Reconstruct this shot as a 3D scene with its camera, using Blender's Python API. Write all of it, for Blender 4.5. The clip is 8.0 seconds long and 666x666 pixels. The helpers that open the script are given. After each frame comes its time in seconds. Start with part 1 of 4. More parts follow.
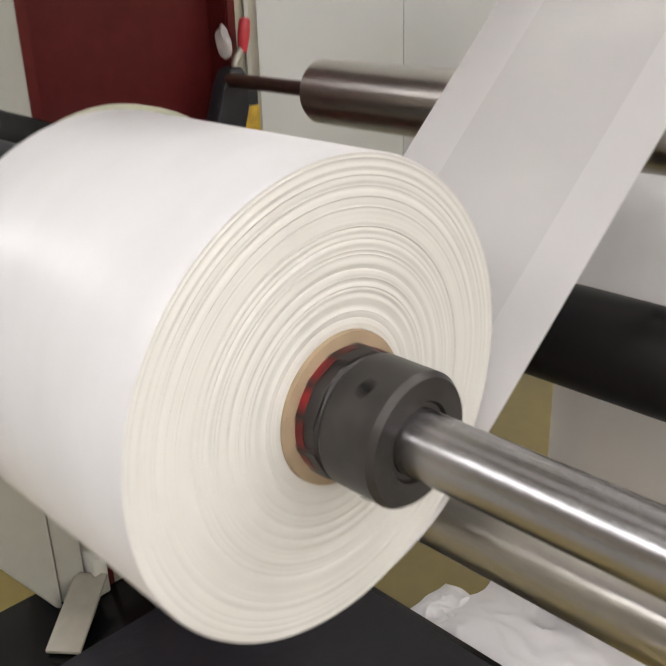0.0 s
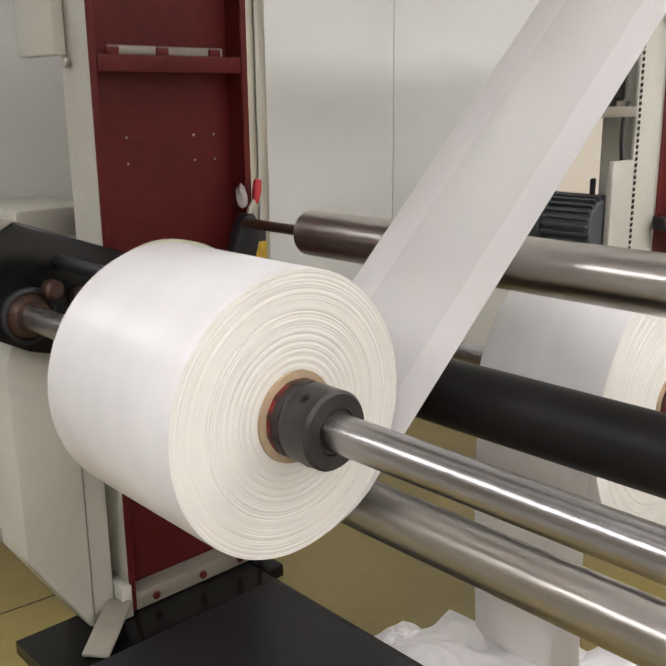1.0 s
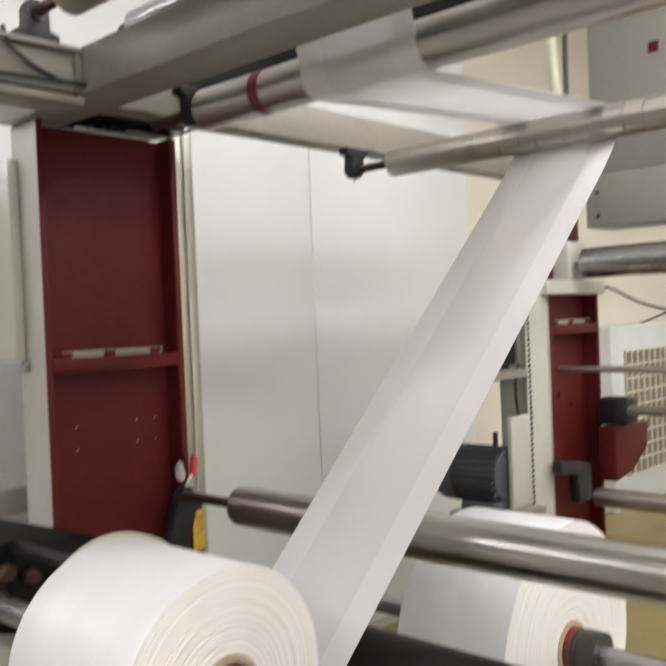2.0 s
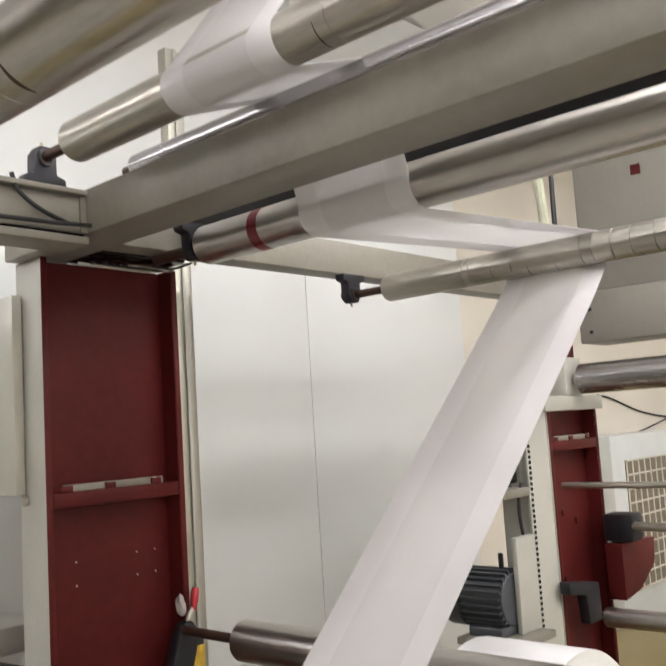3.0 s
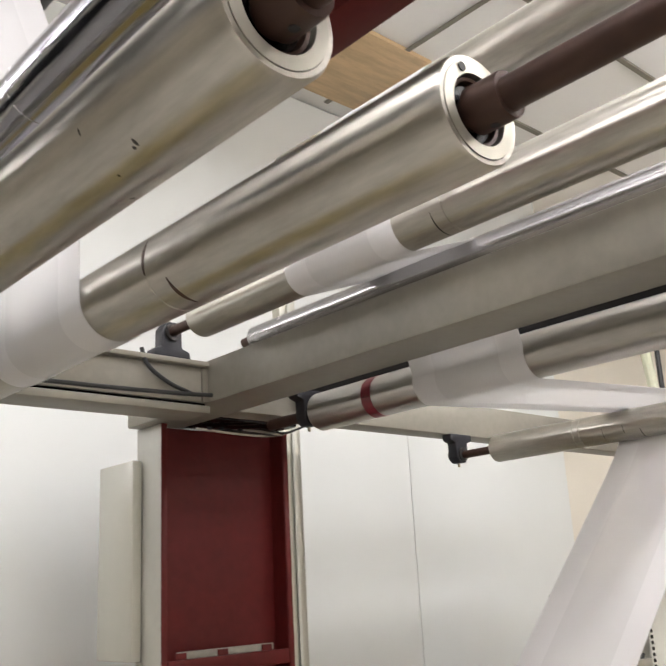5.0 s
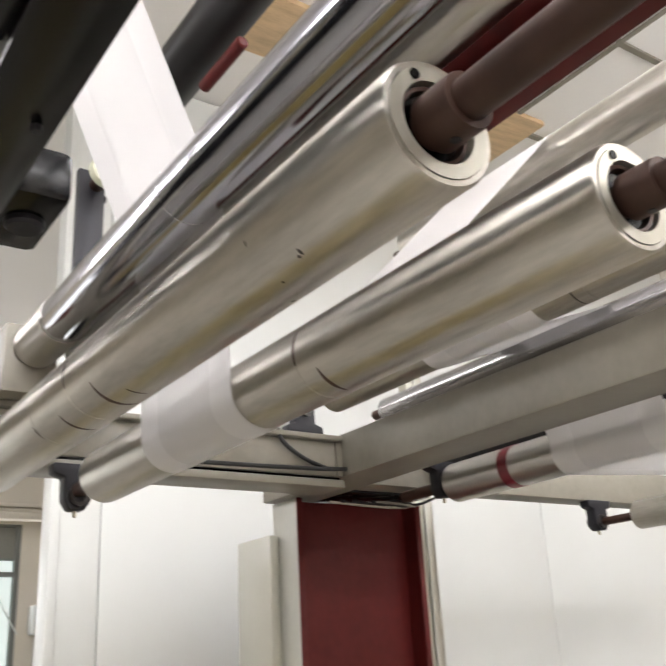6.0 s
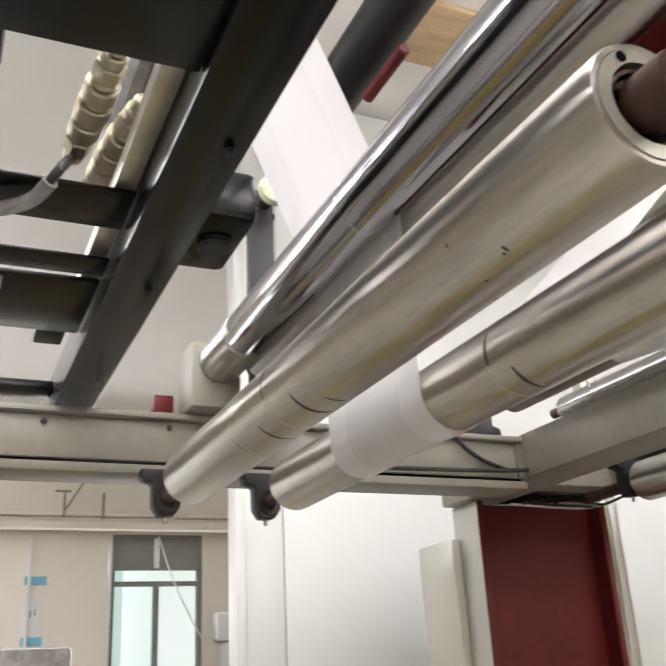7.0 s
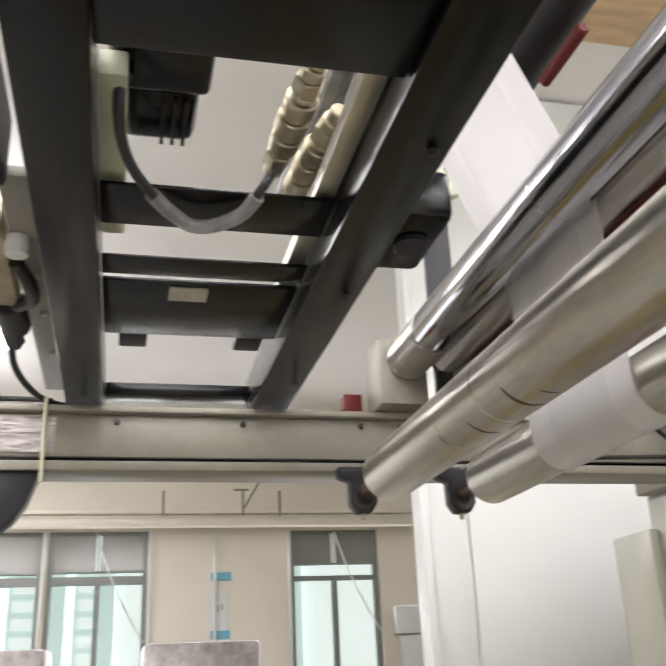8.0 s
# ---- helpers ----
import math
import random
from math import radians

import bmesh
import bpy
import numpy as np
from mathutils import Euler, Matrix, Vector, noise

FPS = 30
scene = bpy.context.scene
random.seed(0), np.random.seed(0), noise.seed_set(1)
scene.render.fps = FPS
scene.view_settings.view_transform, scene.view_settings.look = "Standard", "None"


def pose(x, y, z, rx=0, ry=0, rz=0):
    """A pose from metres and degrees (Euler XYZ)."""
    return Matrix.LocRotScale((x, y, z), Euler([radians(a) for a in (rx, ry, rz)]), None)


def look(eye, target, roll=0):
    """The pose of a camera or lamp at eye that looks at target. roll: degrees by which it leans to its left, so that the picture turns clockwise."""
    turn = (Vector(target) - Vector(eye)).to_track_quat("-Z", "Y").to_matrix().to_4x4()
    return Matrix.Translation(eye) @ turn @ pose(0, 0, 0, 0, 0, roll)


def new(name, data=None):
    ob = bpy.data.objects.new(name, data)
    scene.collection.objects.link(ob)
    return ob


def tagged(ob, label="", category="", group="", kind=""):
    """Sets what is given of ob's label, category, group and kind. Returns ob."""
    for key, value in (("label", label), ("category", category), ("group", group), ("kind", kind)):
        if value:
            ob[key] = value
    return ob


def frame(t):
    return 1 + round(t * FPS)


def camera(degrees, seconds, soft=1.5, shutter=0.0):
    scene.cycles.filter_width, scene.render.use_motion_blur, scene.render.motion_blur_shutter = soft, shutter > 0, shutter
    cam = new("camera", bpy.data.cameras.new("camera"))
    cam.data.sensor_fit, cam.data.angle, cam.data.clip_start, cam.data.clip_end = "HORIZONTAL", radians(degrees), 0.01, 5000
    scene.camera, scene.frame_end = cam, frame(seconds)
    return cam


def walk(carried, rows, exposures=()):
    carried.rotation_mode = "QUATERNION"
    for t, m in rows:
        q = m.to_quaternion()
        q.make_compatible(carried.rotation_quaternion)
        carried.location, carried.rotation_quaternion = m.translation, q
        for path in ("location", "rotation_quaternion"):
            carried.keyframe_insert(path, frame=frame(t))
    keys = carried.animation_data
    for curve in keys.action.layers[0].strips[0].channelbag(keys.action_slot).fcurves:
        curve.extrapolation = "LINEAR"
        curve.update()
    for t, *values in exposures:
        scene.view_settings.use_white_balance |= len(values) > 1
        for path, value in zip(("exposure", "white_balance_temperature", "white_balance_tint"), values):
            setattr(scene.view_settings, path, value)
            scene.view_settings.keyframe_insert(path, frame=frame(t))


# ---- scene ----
cam = camera(41.35, 8.0, shutter=0.45)
PATH = [
    (0.0, (-0.6397, -1.3187, 1.0901), (-0.0015, -0.6585, 0.6940), -1.72),
    (0.5, (-0.8413, -1.5562, 1.1282), (-0.1774, -0.8719, 0.8268), -0.76),
    (1.0, (-0.9376, -1.7398, 1.1711), (-0.2781, -1.0326, 0.9162), -0.57),
    (1.2, (-1.0128, -1.8177, 1.1949), (-0.3495, -1.1083, 0.9565), -0.65),
    (1.5, (-1.0879, -1.9110, 1.2458), (-0.4250, -1.1907, 1.0416), -0.76),
    (2.0, (-1.0886, -1.9439, 1.3409), (-0.3532, -1.2664, 1.3260), -2.30),
    (2.2, (-1.0889, -1.9442, 1.3510), (-0.3400, -1.2819, 1.3717), -2.64),
    (3.5, (-1.1261, -1.9536, 1.4054), (-0.4066, -1.2785, 1.5683), -3.44),
    (4.0, (-1.1423, -1.9521, 1.4179), (-0.4426, -1.2721, 1.6365), -3.17),
    (5.5, (-1.2009, -1.9552, 1.4390), (-0.5937, -1.2215, 1.7439), -3.25),
    (6.0, (-1.2219, -1.9485, 1.4519), (-0.6824, -1.1809, 1.7979), -3.24),
    (6.5, (-1.2460, -1.9449, 1.4497), (-0.7867, -1.1319, 1.8077), -3.26),
    (7.0, (-1.2602, -1.9313, 1.4493), (-0.8729, -1.0831, 1.8106), -3.02),
    (7.5, (-1.2865, -1.9232, 1.4525), (-0.9734, -1.0461, 1.8167), -2.68),
    (8.0, (-1.3224, -1.9229, 1.4535), (-1.0985, -1.0181, 1.8157), -2.64),
]
walk(cam, [(t, look(eye, target, roll)) for t, eye, target, roll in PATH], exposures=[(0.0, -1.0), (2.0, -0.98), (4.0, -0.95), (5.5, -0.89), (6.5, -0.80), (7.5, -0.84), (8.0, -0.88)])

# ---- world and light ----
world = bpy.data.worlds.new("daylight")
scene.world = world
world.use_nodes = True
wn = world.node_tree
sky = wn.nodes.new("ShaderNodeTexSky")
sky.sky_type, sky.sun_disc = "NISHITA", False
sky.sun_elevation, sky.sun_rotation = radians(38), radians(20)
wn.nodes["Background"].inputs[1].default_value = 0.12
wn.links.new(sky.outputs[0], wn.nodes["Background"].inputs[0])

CEIL = 3.5
FZ = -0.07
# Second list: panels added out of view to brighten the walls and ceiling.
PANELS = [(x, y) for x in (-3.3, -1.5, 0.3, 2.1, 3.9, 6.2) for y in (-3.8, -2.7, -1.5)] + [(-2.6, 1.5), (-2.5, 2.6), (-2.9, 3.7), (-3.4, 0.2), (-3.0, -1.1), (-4.6, -0.8), (-2.3, -3.3), (-0.6, -3.3), (3.2, 3.2)]
PANEL_W = 24.0


def area_lamp(x, y):
    data = bpy.data.lights.new("ceiling_lamp", "AREA")
    data.shape, data.size, data.size_y = "RECTANGLE", 1.15, 0.28
    data.energy, data.color = PANEL_W, (0.975, 0.945, 0.95)
    ob = new("ceiling_lamp", data)
    ob.location = (x, y, CEIL - 0.37)


for px, py in PANELS:
    area_lamp(px, py)
win_data = bpy.data.lights.new("window_daylight", "AREA")
win_data.shape, win_data.size, win_data.size_y, win_data.energy, win_data.color = "RECTANGLE", 5.0, 1.6, 85.0, (0.98, 0.96, 0.965)
win_lamp = new("window_daylight", win_data)
win_lamp.matrix_world = look((-0.8, 4.85, 1.6), (-0.8, 0.0, 2.6))


# ---- materials ----
def mat(name, color, rough=0.5, metal=0.0, var=0.12, scale=6.0, bump=0.0, bump_scale=60.0, stretch=(1, 1, 1), spec=0.5, second=None, rv=0.06):
    m = bpy.data.materials.new(name)
    m.use_nodes = True
    nt = m.node_tree
    b = nt.nodes["Principled BSDF"]
    b.inputs["Metallic"].default_value = metal
    b.inputs["Specular IOR Level"].default_value = spec
    tc = nt.nodes.new("ShaderNodeTexCoord")
    mp = nt.nodes.new("ShaderNodeMapping")
    mp.inputs["Scale"].default_value = stretch
    nt.links.new(tc.outputs["Object"], mp.inputs[0])
    big = nt.nodes.new("ShaderNodeTexNoise")
    big.inputs["Scale"].default_value, big.inputs["Detail"].default_value = scale, 5.0
    nt.links.new(mp.outputs[0], big.inputs["Vector"])
    fine = nt.nodes.new("ShaderNodeTexNoise")
    fine.inputs["Scale"].default_value, fine.inputs["Detail"].default_value = bump_scale, 4.0
    nt.links.new(mp.outputs[0], fine.inputs["Vector"])
    ramp = nt.nodes.new("ShaderNodeValToRGB")
    ramp.color_ramp.elements[0].position, ramp.color_ramp.elements[1].position = 0.32, 0.68
    lo = second if second else tuple(c * (1 - var) for c in color)
    hi = color if second else tuple(min(1, c * (1 + var * 0.6)) for c in color)
    ramp.color_ramp.elements[0].color, ramp.color_ramp.elements[1].color = (*lo, 1), (*hi, 1)
    add = nt.nodes.new("ShaderNodeMix")
    add.data_type = "FLOAT"
    add.inputs[0].default_value = 0.3
    nt.links.new(big.outputs["Fac"], add.inputs[2])
    nt.links.new(fine.outputs["Fac"], add.inputs[3])
    nt.links.new(add.outputs[0], ramp.inputs[0])
    nt.links.new(ramp.outputs[0], b.inputs["Base Color"])
    rr = nt.nodes.new("ShaderNodeMapRange")
    rr.inputs["To Min"].default_value, rr.inputs["To Max"].default_value = max(0.02, rough - rv), min(1, rough + rv)
    nt.links.new(add.outputs[0], rr.inputs["Value"])
    nt.links.new(rr.outputs[0], b.inputs["Roughness"])
    if bump:
        bp = nt.nodes.new("ShaderNodeBump")
        bp.inputs["Strength"].default_value, bp.inputs["Distance"].default_value = bump, 0.002
        nt.links.new(fine.outputs["Fac"], bp.inputs["Height"])
        nt.links.new(bp.outputs[0], b.inputs["Normal"])
    return m


def film_mat(name, clearness):
    """White milky plastic film: diffuse with some light passing through."""
    m = mat(name, (0.79, 0.775, 0.775), 0.3, var=0.02, scale=3, bump=0.03, bump_scale=7, stretch=(1, 2, 0.6))
    b = m.node_tree.nodes["Principled BSDF"]
    tr = m.node_tree.nodes.new("ShaderNodeBsdfTranslucent")
    tr.inputs[0].default_value = (0.80, 0.79, 0.79, 1)
    mx = m.node_tree.nodes.new("ShaderNodeMixShader")
    mx.inputs[0].default_value = 0.26
    out = m.node_tree.nodes["Material Output"]
    m.node_tree.links.new(b.outputs[0], mx.inputs[1])
    m.node_tree.links.new(tr.outputs[0], mx.inputs[2])
    clear = m.node_tree.nodes.new("ShaderNodeBsdfTransparent")
    see = m.node_tree.nodes.new("ShaderNodeMixShader")
    see.inputs[0].default_value = clearness
    m.node_tree.links.new(mx.outputs[0], see.inputs[1])
    m.node_tree.links.new(clear.outputs[0], see.inputs[2])
    m.node_tree.links.new(see.outputs[0], out.inputs[0])
    return m


def turned(m, amount):
    """Fine lathe marks round the y axis: the gloss spreads along the roller."""
    nt = m.node_tree
    b = nt.nodes["Principled BSDF"]
    tg = nt.nodes.new("ShaderNodeTangent")
    tg.direction_type, tg.axis = "RADIAL", "Y"
    nt.links.new(tg.outputs[0], b.inputs["Tangent"])
    b.inputs["Anisotropic"].default_value = amount
    b.inputs["Anisotropic Rotation"].default_value = 0.25
    return m


def glow(name, color, strength):
    m = bpy.data.materials.new(name)
    m.use_nodes = True
    b = m.node_tree.nodes["Principled BSDF"]
    b.inputs["Base Color"].default_value = (*color, 1)
    b.inputs["Emission Color"].default_value = (*color, 1)
    b.inputs["Emission Strength"].default_value = strength
    return m


RED = mat("red_oxide_paint", (0.088, 0.0115, 0.0105), 0.46, spec=0.16, var=0.28, scale=3.5, bump=0.12, bump_scale=40)
TAPE = mat("dark_red_tape", (0.15, 0.010, 0.018), 0.4, var=0.2, scale=30)
GREYP = mat("grey_machine_paint", (0.43, 0.425, 0.375), 0.42, var=0.08, scale=4, bump=0.12, bump_scale=50)
PANELP = mat("glossy_grey_panel_paint", (0.50, 0.495, 0.43), 0.22, var=0.08, scale=3, bump=0.04, bump_scale=8)
COVER = mat("grey_cover_paint", (0.235, 0.222, 0.195), 0.45, var=0.1, scale=3, bump=0.1, bump_scale=45)
BEAM = mat("grey_beam_paint", (0.225, 0.208, 0.172), 0.45, var=0.2, scale=3.5, bump=0.15, bump_scale=45)
STEEL = turned(mat("brushed_steel", (0.49, 0.47, 0.435), 0.32, 1.0, var=0.16, scale=3, bump_scale=40, stretch=(6, 0.8, 6), rv=0.05), 0.88)
ALU = turned(mat("worn_aluminium", (0.50, 0.475, 0.42), 0.34, 1.0, var=0.30, scale=3.2, bump=0.03, bump_scale=34, stretch=(5, 0.7, 5), rv=0.08), 0.85)
SHAFT = turned(mat("ground_steel", (0.42, 0.41, 0.415), 0.27, 1.0, var=0.08, scale=3, bump_scale=40, stretch=(6, 0.8, 6), rv=0.02), 0.85)
CHROME = mat("mirror_chrome", (0.40, 0.40, 0.43), 0.12, 1.0, var=0.12, scale=4, bump_scale=40, stretch=(5, 0.6, 5), rv=0.04)
RUST = mat("rusty_axle", (0.062, 0.031, 0.022), 0.5, 0.4, var=0.4, scale=14, bump=0.3)
RUBBER = mat("black_rubber", (0.008, 0.007, 0.007), 0.45, spec=0.25, var=0.25, scale=8, bump=0.1)
BLACKP = mat("black_enamel", (0.0035, 0.0035, 0.004), 0.22, spec=0.26, var=0.2, scale=6, bump=0.015, rv=0.05)
IRON = mat("dark_cast_iron", (0.014, 0.0135, 0.018), 0.5, 0.2, var=0.3, scale=20, bump=0.3)
CHUCK = mat("oiled_dark_steel", (0.055, 0.05, 0.047), 0.38, 0.6, var=0.35, scale=26, bump=0.15)
CARD = mat("cardboard_core", (0.42, 0.32, 0.21), 0.85, var=0.15, scale=30, bump=0.2)
TAN = mat("light_orange_brown", (0.60, 0.43, 0.25), 0.5, var=0.25, scale=5, stretch=(1, 6, 1), bump=0.05)
GREENISH = mat("pale_end_disc", (0.50, 0.51, 0.38), 0.6, var=0.1, scale=20)
FILM = film_mat("white_film", 0.10)
FILM2 = film_mat("folded_white_film", 0.02)
ROLLF = mat("wound_film", (0.655, 0.65, 0.655), 0.32, spec=0.4, var=0.07, scale=5, bump=0.045, bump_scale=9, stretch=(1, 2.5, 1))
ROLLE = mat("wound_film_edge", (0.72, 0.71, 0.67), 0.7, var=0.05, scale=14, bump=0.1, bump_scale=50)
WALLM = mat("white_panel_wall", (0.65, 0.665, 0.65), 0.33, spec=0.38, var=0.05, scale=0.9, bump=0.015, bump_scale=2.5, rv=0.012)
PLASTER = mat("cream_plaster", (0.70, 0.655, 0.57), 0.8, var=0.06, scale=1.5, bump=0.1)
CEILM = mat("white_ceiling", (0.90, 0.89, 0.88), 0.8, var=0.03, scale=2)
GREYFLOOR = mat("neutral_grey_floor", (0.24, 0.23, 0.21), 0.35, var=0.15, scale=1.5, bump=0.05, bump_scale=25)
FLOORM = mat("ochre_epoxy_floor", (0.225, 0.175, 0.058), 0.3, var=0.2, scale=2.2, bump=0.05, bump_scale=25)
REDP = mat("red_plastic", (0.42, 0.02, 0.03), 0.35, var=0.1)
REDW = mat("worn_red_band", (0.30, 0.015, 0.02), 0.4, scale=38, second=(0.03, 0.012, 0.012))
YELLOW = mat("yellow_sticker", (0.55, 0.36, 0.04), 0.35, var=0.4, scale=40)
MOTORM = mat("grey_blue_enamel", (0.055, 0.06, 0.068), 0.45, var=0.2, scale=10, bump=0.1)
ALUF = mat("aluminium_profile", (0.47, 0.455, 0.39), 0.38, 0.8, var=0.2, scale=10, stretch=(1, 1, 0.2))
PAPERM = mat("crumpled_white_film", (0.78, 0.77, 0.78), 0.35, var=0.05, scale=9, bump=0.3, bump_scale=14)
BRASS = mat("nickel_brass", (0.48, 0.435, 0.32), 0.42, 0.9, var=0.25, scale=40)
CABLE = mat("black_cable", (0.02, 0.02, 0.02), 0.5, var=0.2)
SLEEVE = mat("clear_grey_sleeve", (0.25, 0.25, 0.26), 0.25, var=0.3, scale=30)
CLEARP = mat("crinkled_clear_wrap", (0.36, 0.33, 0.32), 0.16, var=0.4, scale=14, bump=0.5, bump_scale=30)
MESHG = mat("beige_vent_mesh", (0.22, 0.19, 0.14), 0.7, var=0.3, scale=80)
FRAMEW = mat("white_window_frame", (0.66, 0.69, 0.68), 0.4, var=0.05)
FRAMEG = mat("grey_window_frame", (0.20, 0.21, 0.20), 0.4, var=0.08)
TINTED = mat("grey_tinted_pane", (0.26, 0.26, 0.235), 0.12, var=0.15, scale=1.5, rv=0.03)
BLUEM = mat("blue_label", (0.16, 0.42, 0.55), 0.5, var=0.1)
LAMPM = glow("lamp_diffuser", (0.975, 0.96, 0.985), 16.0)
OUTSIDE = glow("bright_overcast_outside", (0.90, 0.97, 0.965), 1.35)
OUTSIDE2 = glow("glowing_far_facade", (0.68, 0.85, 0.83), 1.1)

GLASS = bpy.data.materials.new("window_glass")
GLASS.use_nodes = True
GLASS.node_tree.nodes["Principled BSDF"].inputs["Transmission Weight"].default_value = 1.0
GLASS.node_tree.nodes["Principled BSDF"].inputs["Roughness"].default_value = 0.02
GLASS.node_tree.nodes["Principled BSDF"].inputs["IOR"].default_value = 1.1


# ---- mesh helpers ----
def link(name, bm, material, parent=None, label="", smooth=True):
    me = bpy.data.meshes.new(name)
    bm.normal_update()
    bm.to_mesh(me)
    bm.free()
    me.materials.append(material)
    if smooth:
        me.polygons.foreach_set("use_smooth", [True] * len(me.polygons))
        me.set_sharp_from_angle(angle=radians(35))
    ob = new(name, me)
    if parent:
        ob.parent = parent
    if label:
        ob["label"] = label
    return ob


part = link


def thing(name, label, category, group="", at=(0, 0, 0)):
    ob = new(name)
    ob.location = at
    return tagged(ob, label, category, group)


def structure(ob, label):
    return tagged(ob, label, "", "", "structure")


def box(bm, x0, x1, y0, y1, z0, z1, bevel=0.0):
    r = bmesh.ops.create_cube(bm, size=1.0, matrix=Matrix.Translation(((x0 + x1) / 2, (y0 + y1) / 2, (z0 + z1) / 2)) @ Matrix.Diagonal((abs(x1 - x0), abs(y1 - y0), abs(z1 - z0), 1)))
    if bevel:
        edges = list({e for v in r["verts"] for e in v.link_edges})
        bmesh.ops.bevel(bm, geom=edges, offset=bevel, segments=2, affect="EDGES", profile=0.5)
    return bm


def one_box(*a, bevel=0.0):
    return box(bmesh.new(), *a, bevel=bevel)


AXES = {"y": Matrix.Identity(4), "x": pose(0, 0, 0, 0, 0, -90), "z": pose(0, 0, 0, 90, 0, 0)}


def lathe(profile, seg=48, at=(0, 0, 0), axis="y", bm=None, closed=False):
    """Turn a profile of (radius, place along the axis) about the axis."""
    bm = bm or bmesh.new()
    m = Matrix.Translation(at) @ AXES[axis]
    rings = []
    for r, y in profile:
        if r < 1e-6:
            rings.append([bm.verts.new(m @ Vector((0, y, 0)))])
        else:
            rings.append([bm.verts.new(m @ Vector((r * math.cos(2 * math.pi * i / seg), y, r * math.sin(2 * math.pi * i / seg)))) for i in range(seg)])
    pairs = list(zip(rings, rings[1:])) + ([(rings[-1], rings[0])] if closed else [])
    for a, b in pairs:
        if len(a) == 1 and len(b) == 1:
            continue
        for i in range(seg):
            j = (i + 1) % seg
            if len(a) == 1:
                bm.faces.new((a[0], b[i], b[j]))
            elif len(b) == 1:
                bm.faces.new((a[i], b[0], a[j]))
            else:
                bm.faces.new((a[i], b[i], b[j], a[j]))
    bmesh.ops.recalc_face_normals(bm, faces=bm.faces)
    return bm


def rod(r, y0, y1, at=(0, 0, 0), axis="y", seg=32, chamfer=0.003, bm=None):
    c = min(chamfer, r * 0.4)
    return lathe([(0, y0), (r - c, y0), (r, y0 + c), (r, y1 - c), (r - c, y1), (0, y1)], seg, at, axis, bm)


def prism(outline, y0, y1, bm=None, bevel=0.0):
    """An outline of (x, z) pushed along y."""
    bm = bm or bmesh.new()
    a = [bm.verts.new((x, y0, z)) for x, z in outline]
    b = [bm.verts.new((x, y1, z)) for x, z in outline]
    n = len(a)
    bm.faces.new(a)
    bm.faces.new(b[::-1])
    for i in range(n):
        bm.faces.new((a[i], b[i], b[(i + 1) % n], a[(i + 1) % n]))
    bmesh.ops.recalc_face_normals(bm, faces=bm.faces)
    if bevel:
        bmesh.ops.bevel(bm, geom=list(bm.edges), offset=bevel, segments=2, affect="EDGES", profile=0.5)
    return bm


def pipe(points, r, seg=10, bm=None):
    """A round cable through points, smoothed."""
    bm = bm or bmesh.new()
    pts = [Vector(p) for p in points]
    for _ in range(3):
        q = [pts[0]]
        for a, b in zip(pts, pts[1:]):
            q += [a * 0.75 + b * 0.25, a * 0.25 + b * 0.75]
        pts = q + [pts[-1]]
    rings, up = [], Vector((0.31, 0.2, 0.93))
    for i, p in enumerate(pts):
        d = (pts[min(i + 1, len(pts) - 1)] - pts[max(i - 1, 0)]).normalized()
        u = d.cross(up).normalized()
        v = d.cross(u)
        rings.append([bm.verts.new(p + r * (u * math.cos(k * 2 * math.pi / seg) + v * math.sin(k * 2 * math.pi / seg))) for k in range(seg)])
    for a, b in zip(rings, rings[1:]):
        for k in range(seg):
            bm.faces.new((a[k], a[(k + 1) % seg], b[(k + 1) % seg], b[k]))
    bm.faces.new(rings[0])
    bm.faces.new(rings[-1][::-1])
    bmesh.ops.recalc_face_normals(bm, faces=bm.faces)
    return bm


def sheet(points, y0, y1, wave=0.0, columns=8, near=None, far=None, shift=0.0):
    """A thin film through (x, z) points, from y0 to y1; near and far: those limits at its start and after its first metre and a half."""
    near, far = near or (y0, y0), far or (y1, y1)
    bm = bmesh.new()
    pts = [Vector((x, 0, z)) for x, z in points]
    rows = []
    run = 0.0
    for i, p in enumerate(pts):
        d = (pts[min(i + 1, len(pts) - 1)] - pts[max(i - 1, 0)]).normalized()
        n = Vector((-d.z, 0, d.x))
        run += (p - pts[i - 1]).length if i else 0
        row = []
        for k in range(columns + 1):
            w = min(1.0, run / 1.55)
            ya, yb = near[0] + (near[1] - near[0]) * w, far[0] + (far[1] - far[0]) * w
            y = ya + (yb - ya) * k / columns
            off = shift + wave * (noise.noise((run * 3.0, y * 9, 1.7)) + 0.5 * math.sin(y * 55 + run * 1.5))
            row.append(bm.verts.new(p + n * off + Vector((0, y, 0))))
        rows.append(row)
    for a, b in zip(rows, rows[1:]):
        for k in range(columns):
            bm.faces.new((a[k], a[k + 1], b[k + 1], b[k]))
    bmesh.ops.recalc_face_normals(bm, faces=bm.faces)
    return bm


def arc(c, r, a0, a1, n=14):
    return [(c[0] + r * math.cos(radians(a0 + (a1 - a0) * i / n)), c[1] + r * math.sin(radians(a0 + (a1 - a0) * i / n))) for i in range(n + 1)]


def bolt(parent, x, y, z, r=0.009, axis="y", material=None, h=0.007):
    bm = lathe([(0, -h), (r * 0.8, -h), (r, -h + 0.002), (r, 0)], 6, (x, y, z), axis)
    return part("bolt", bm, material or IRON, parent)


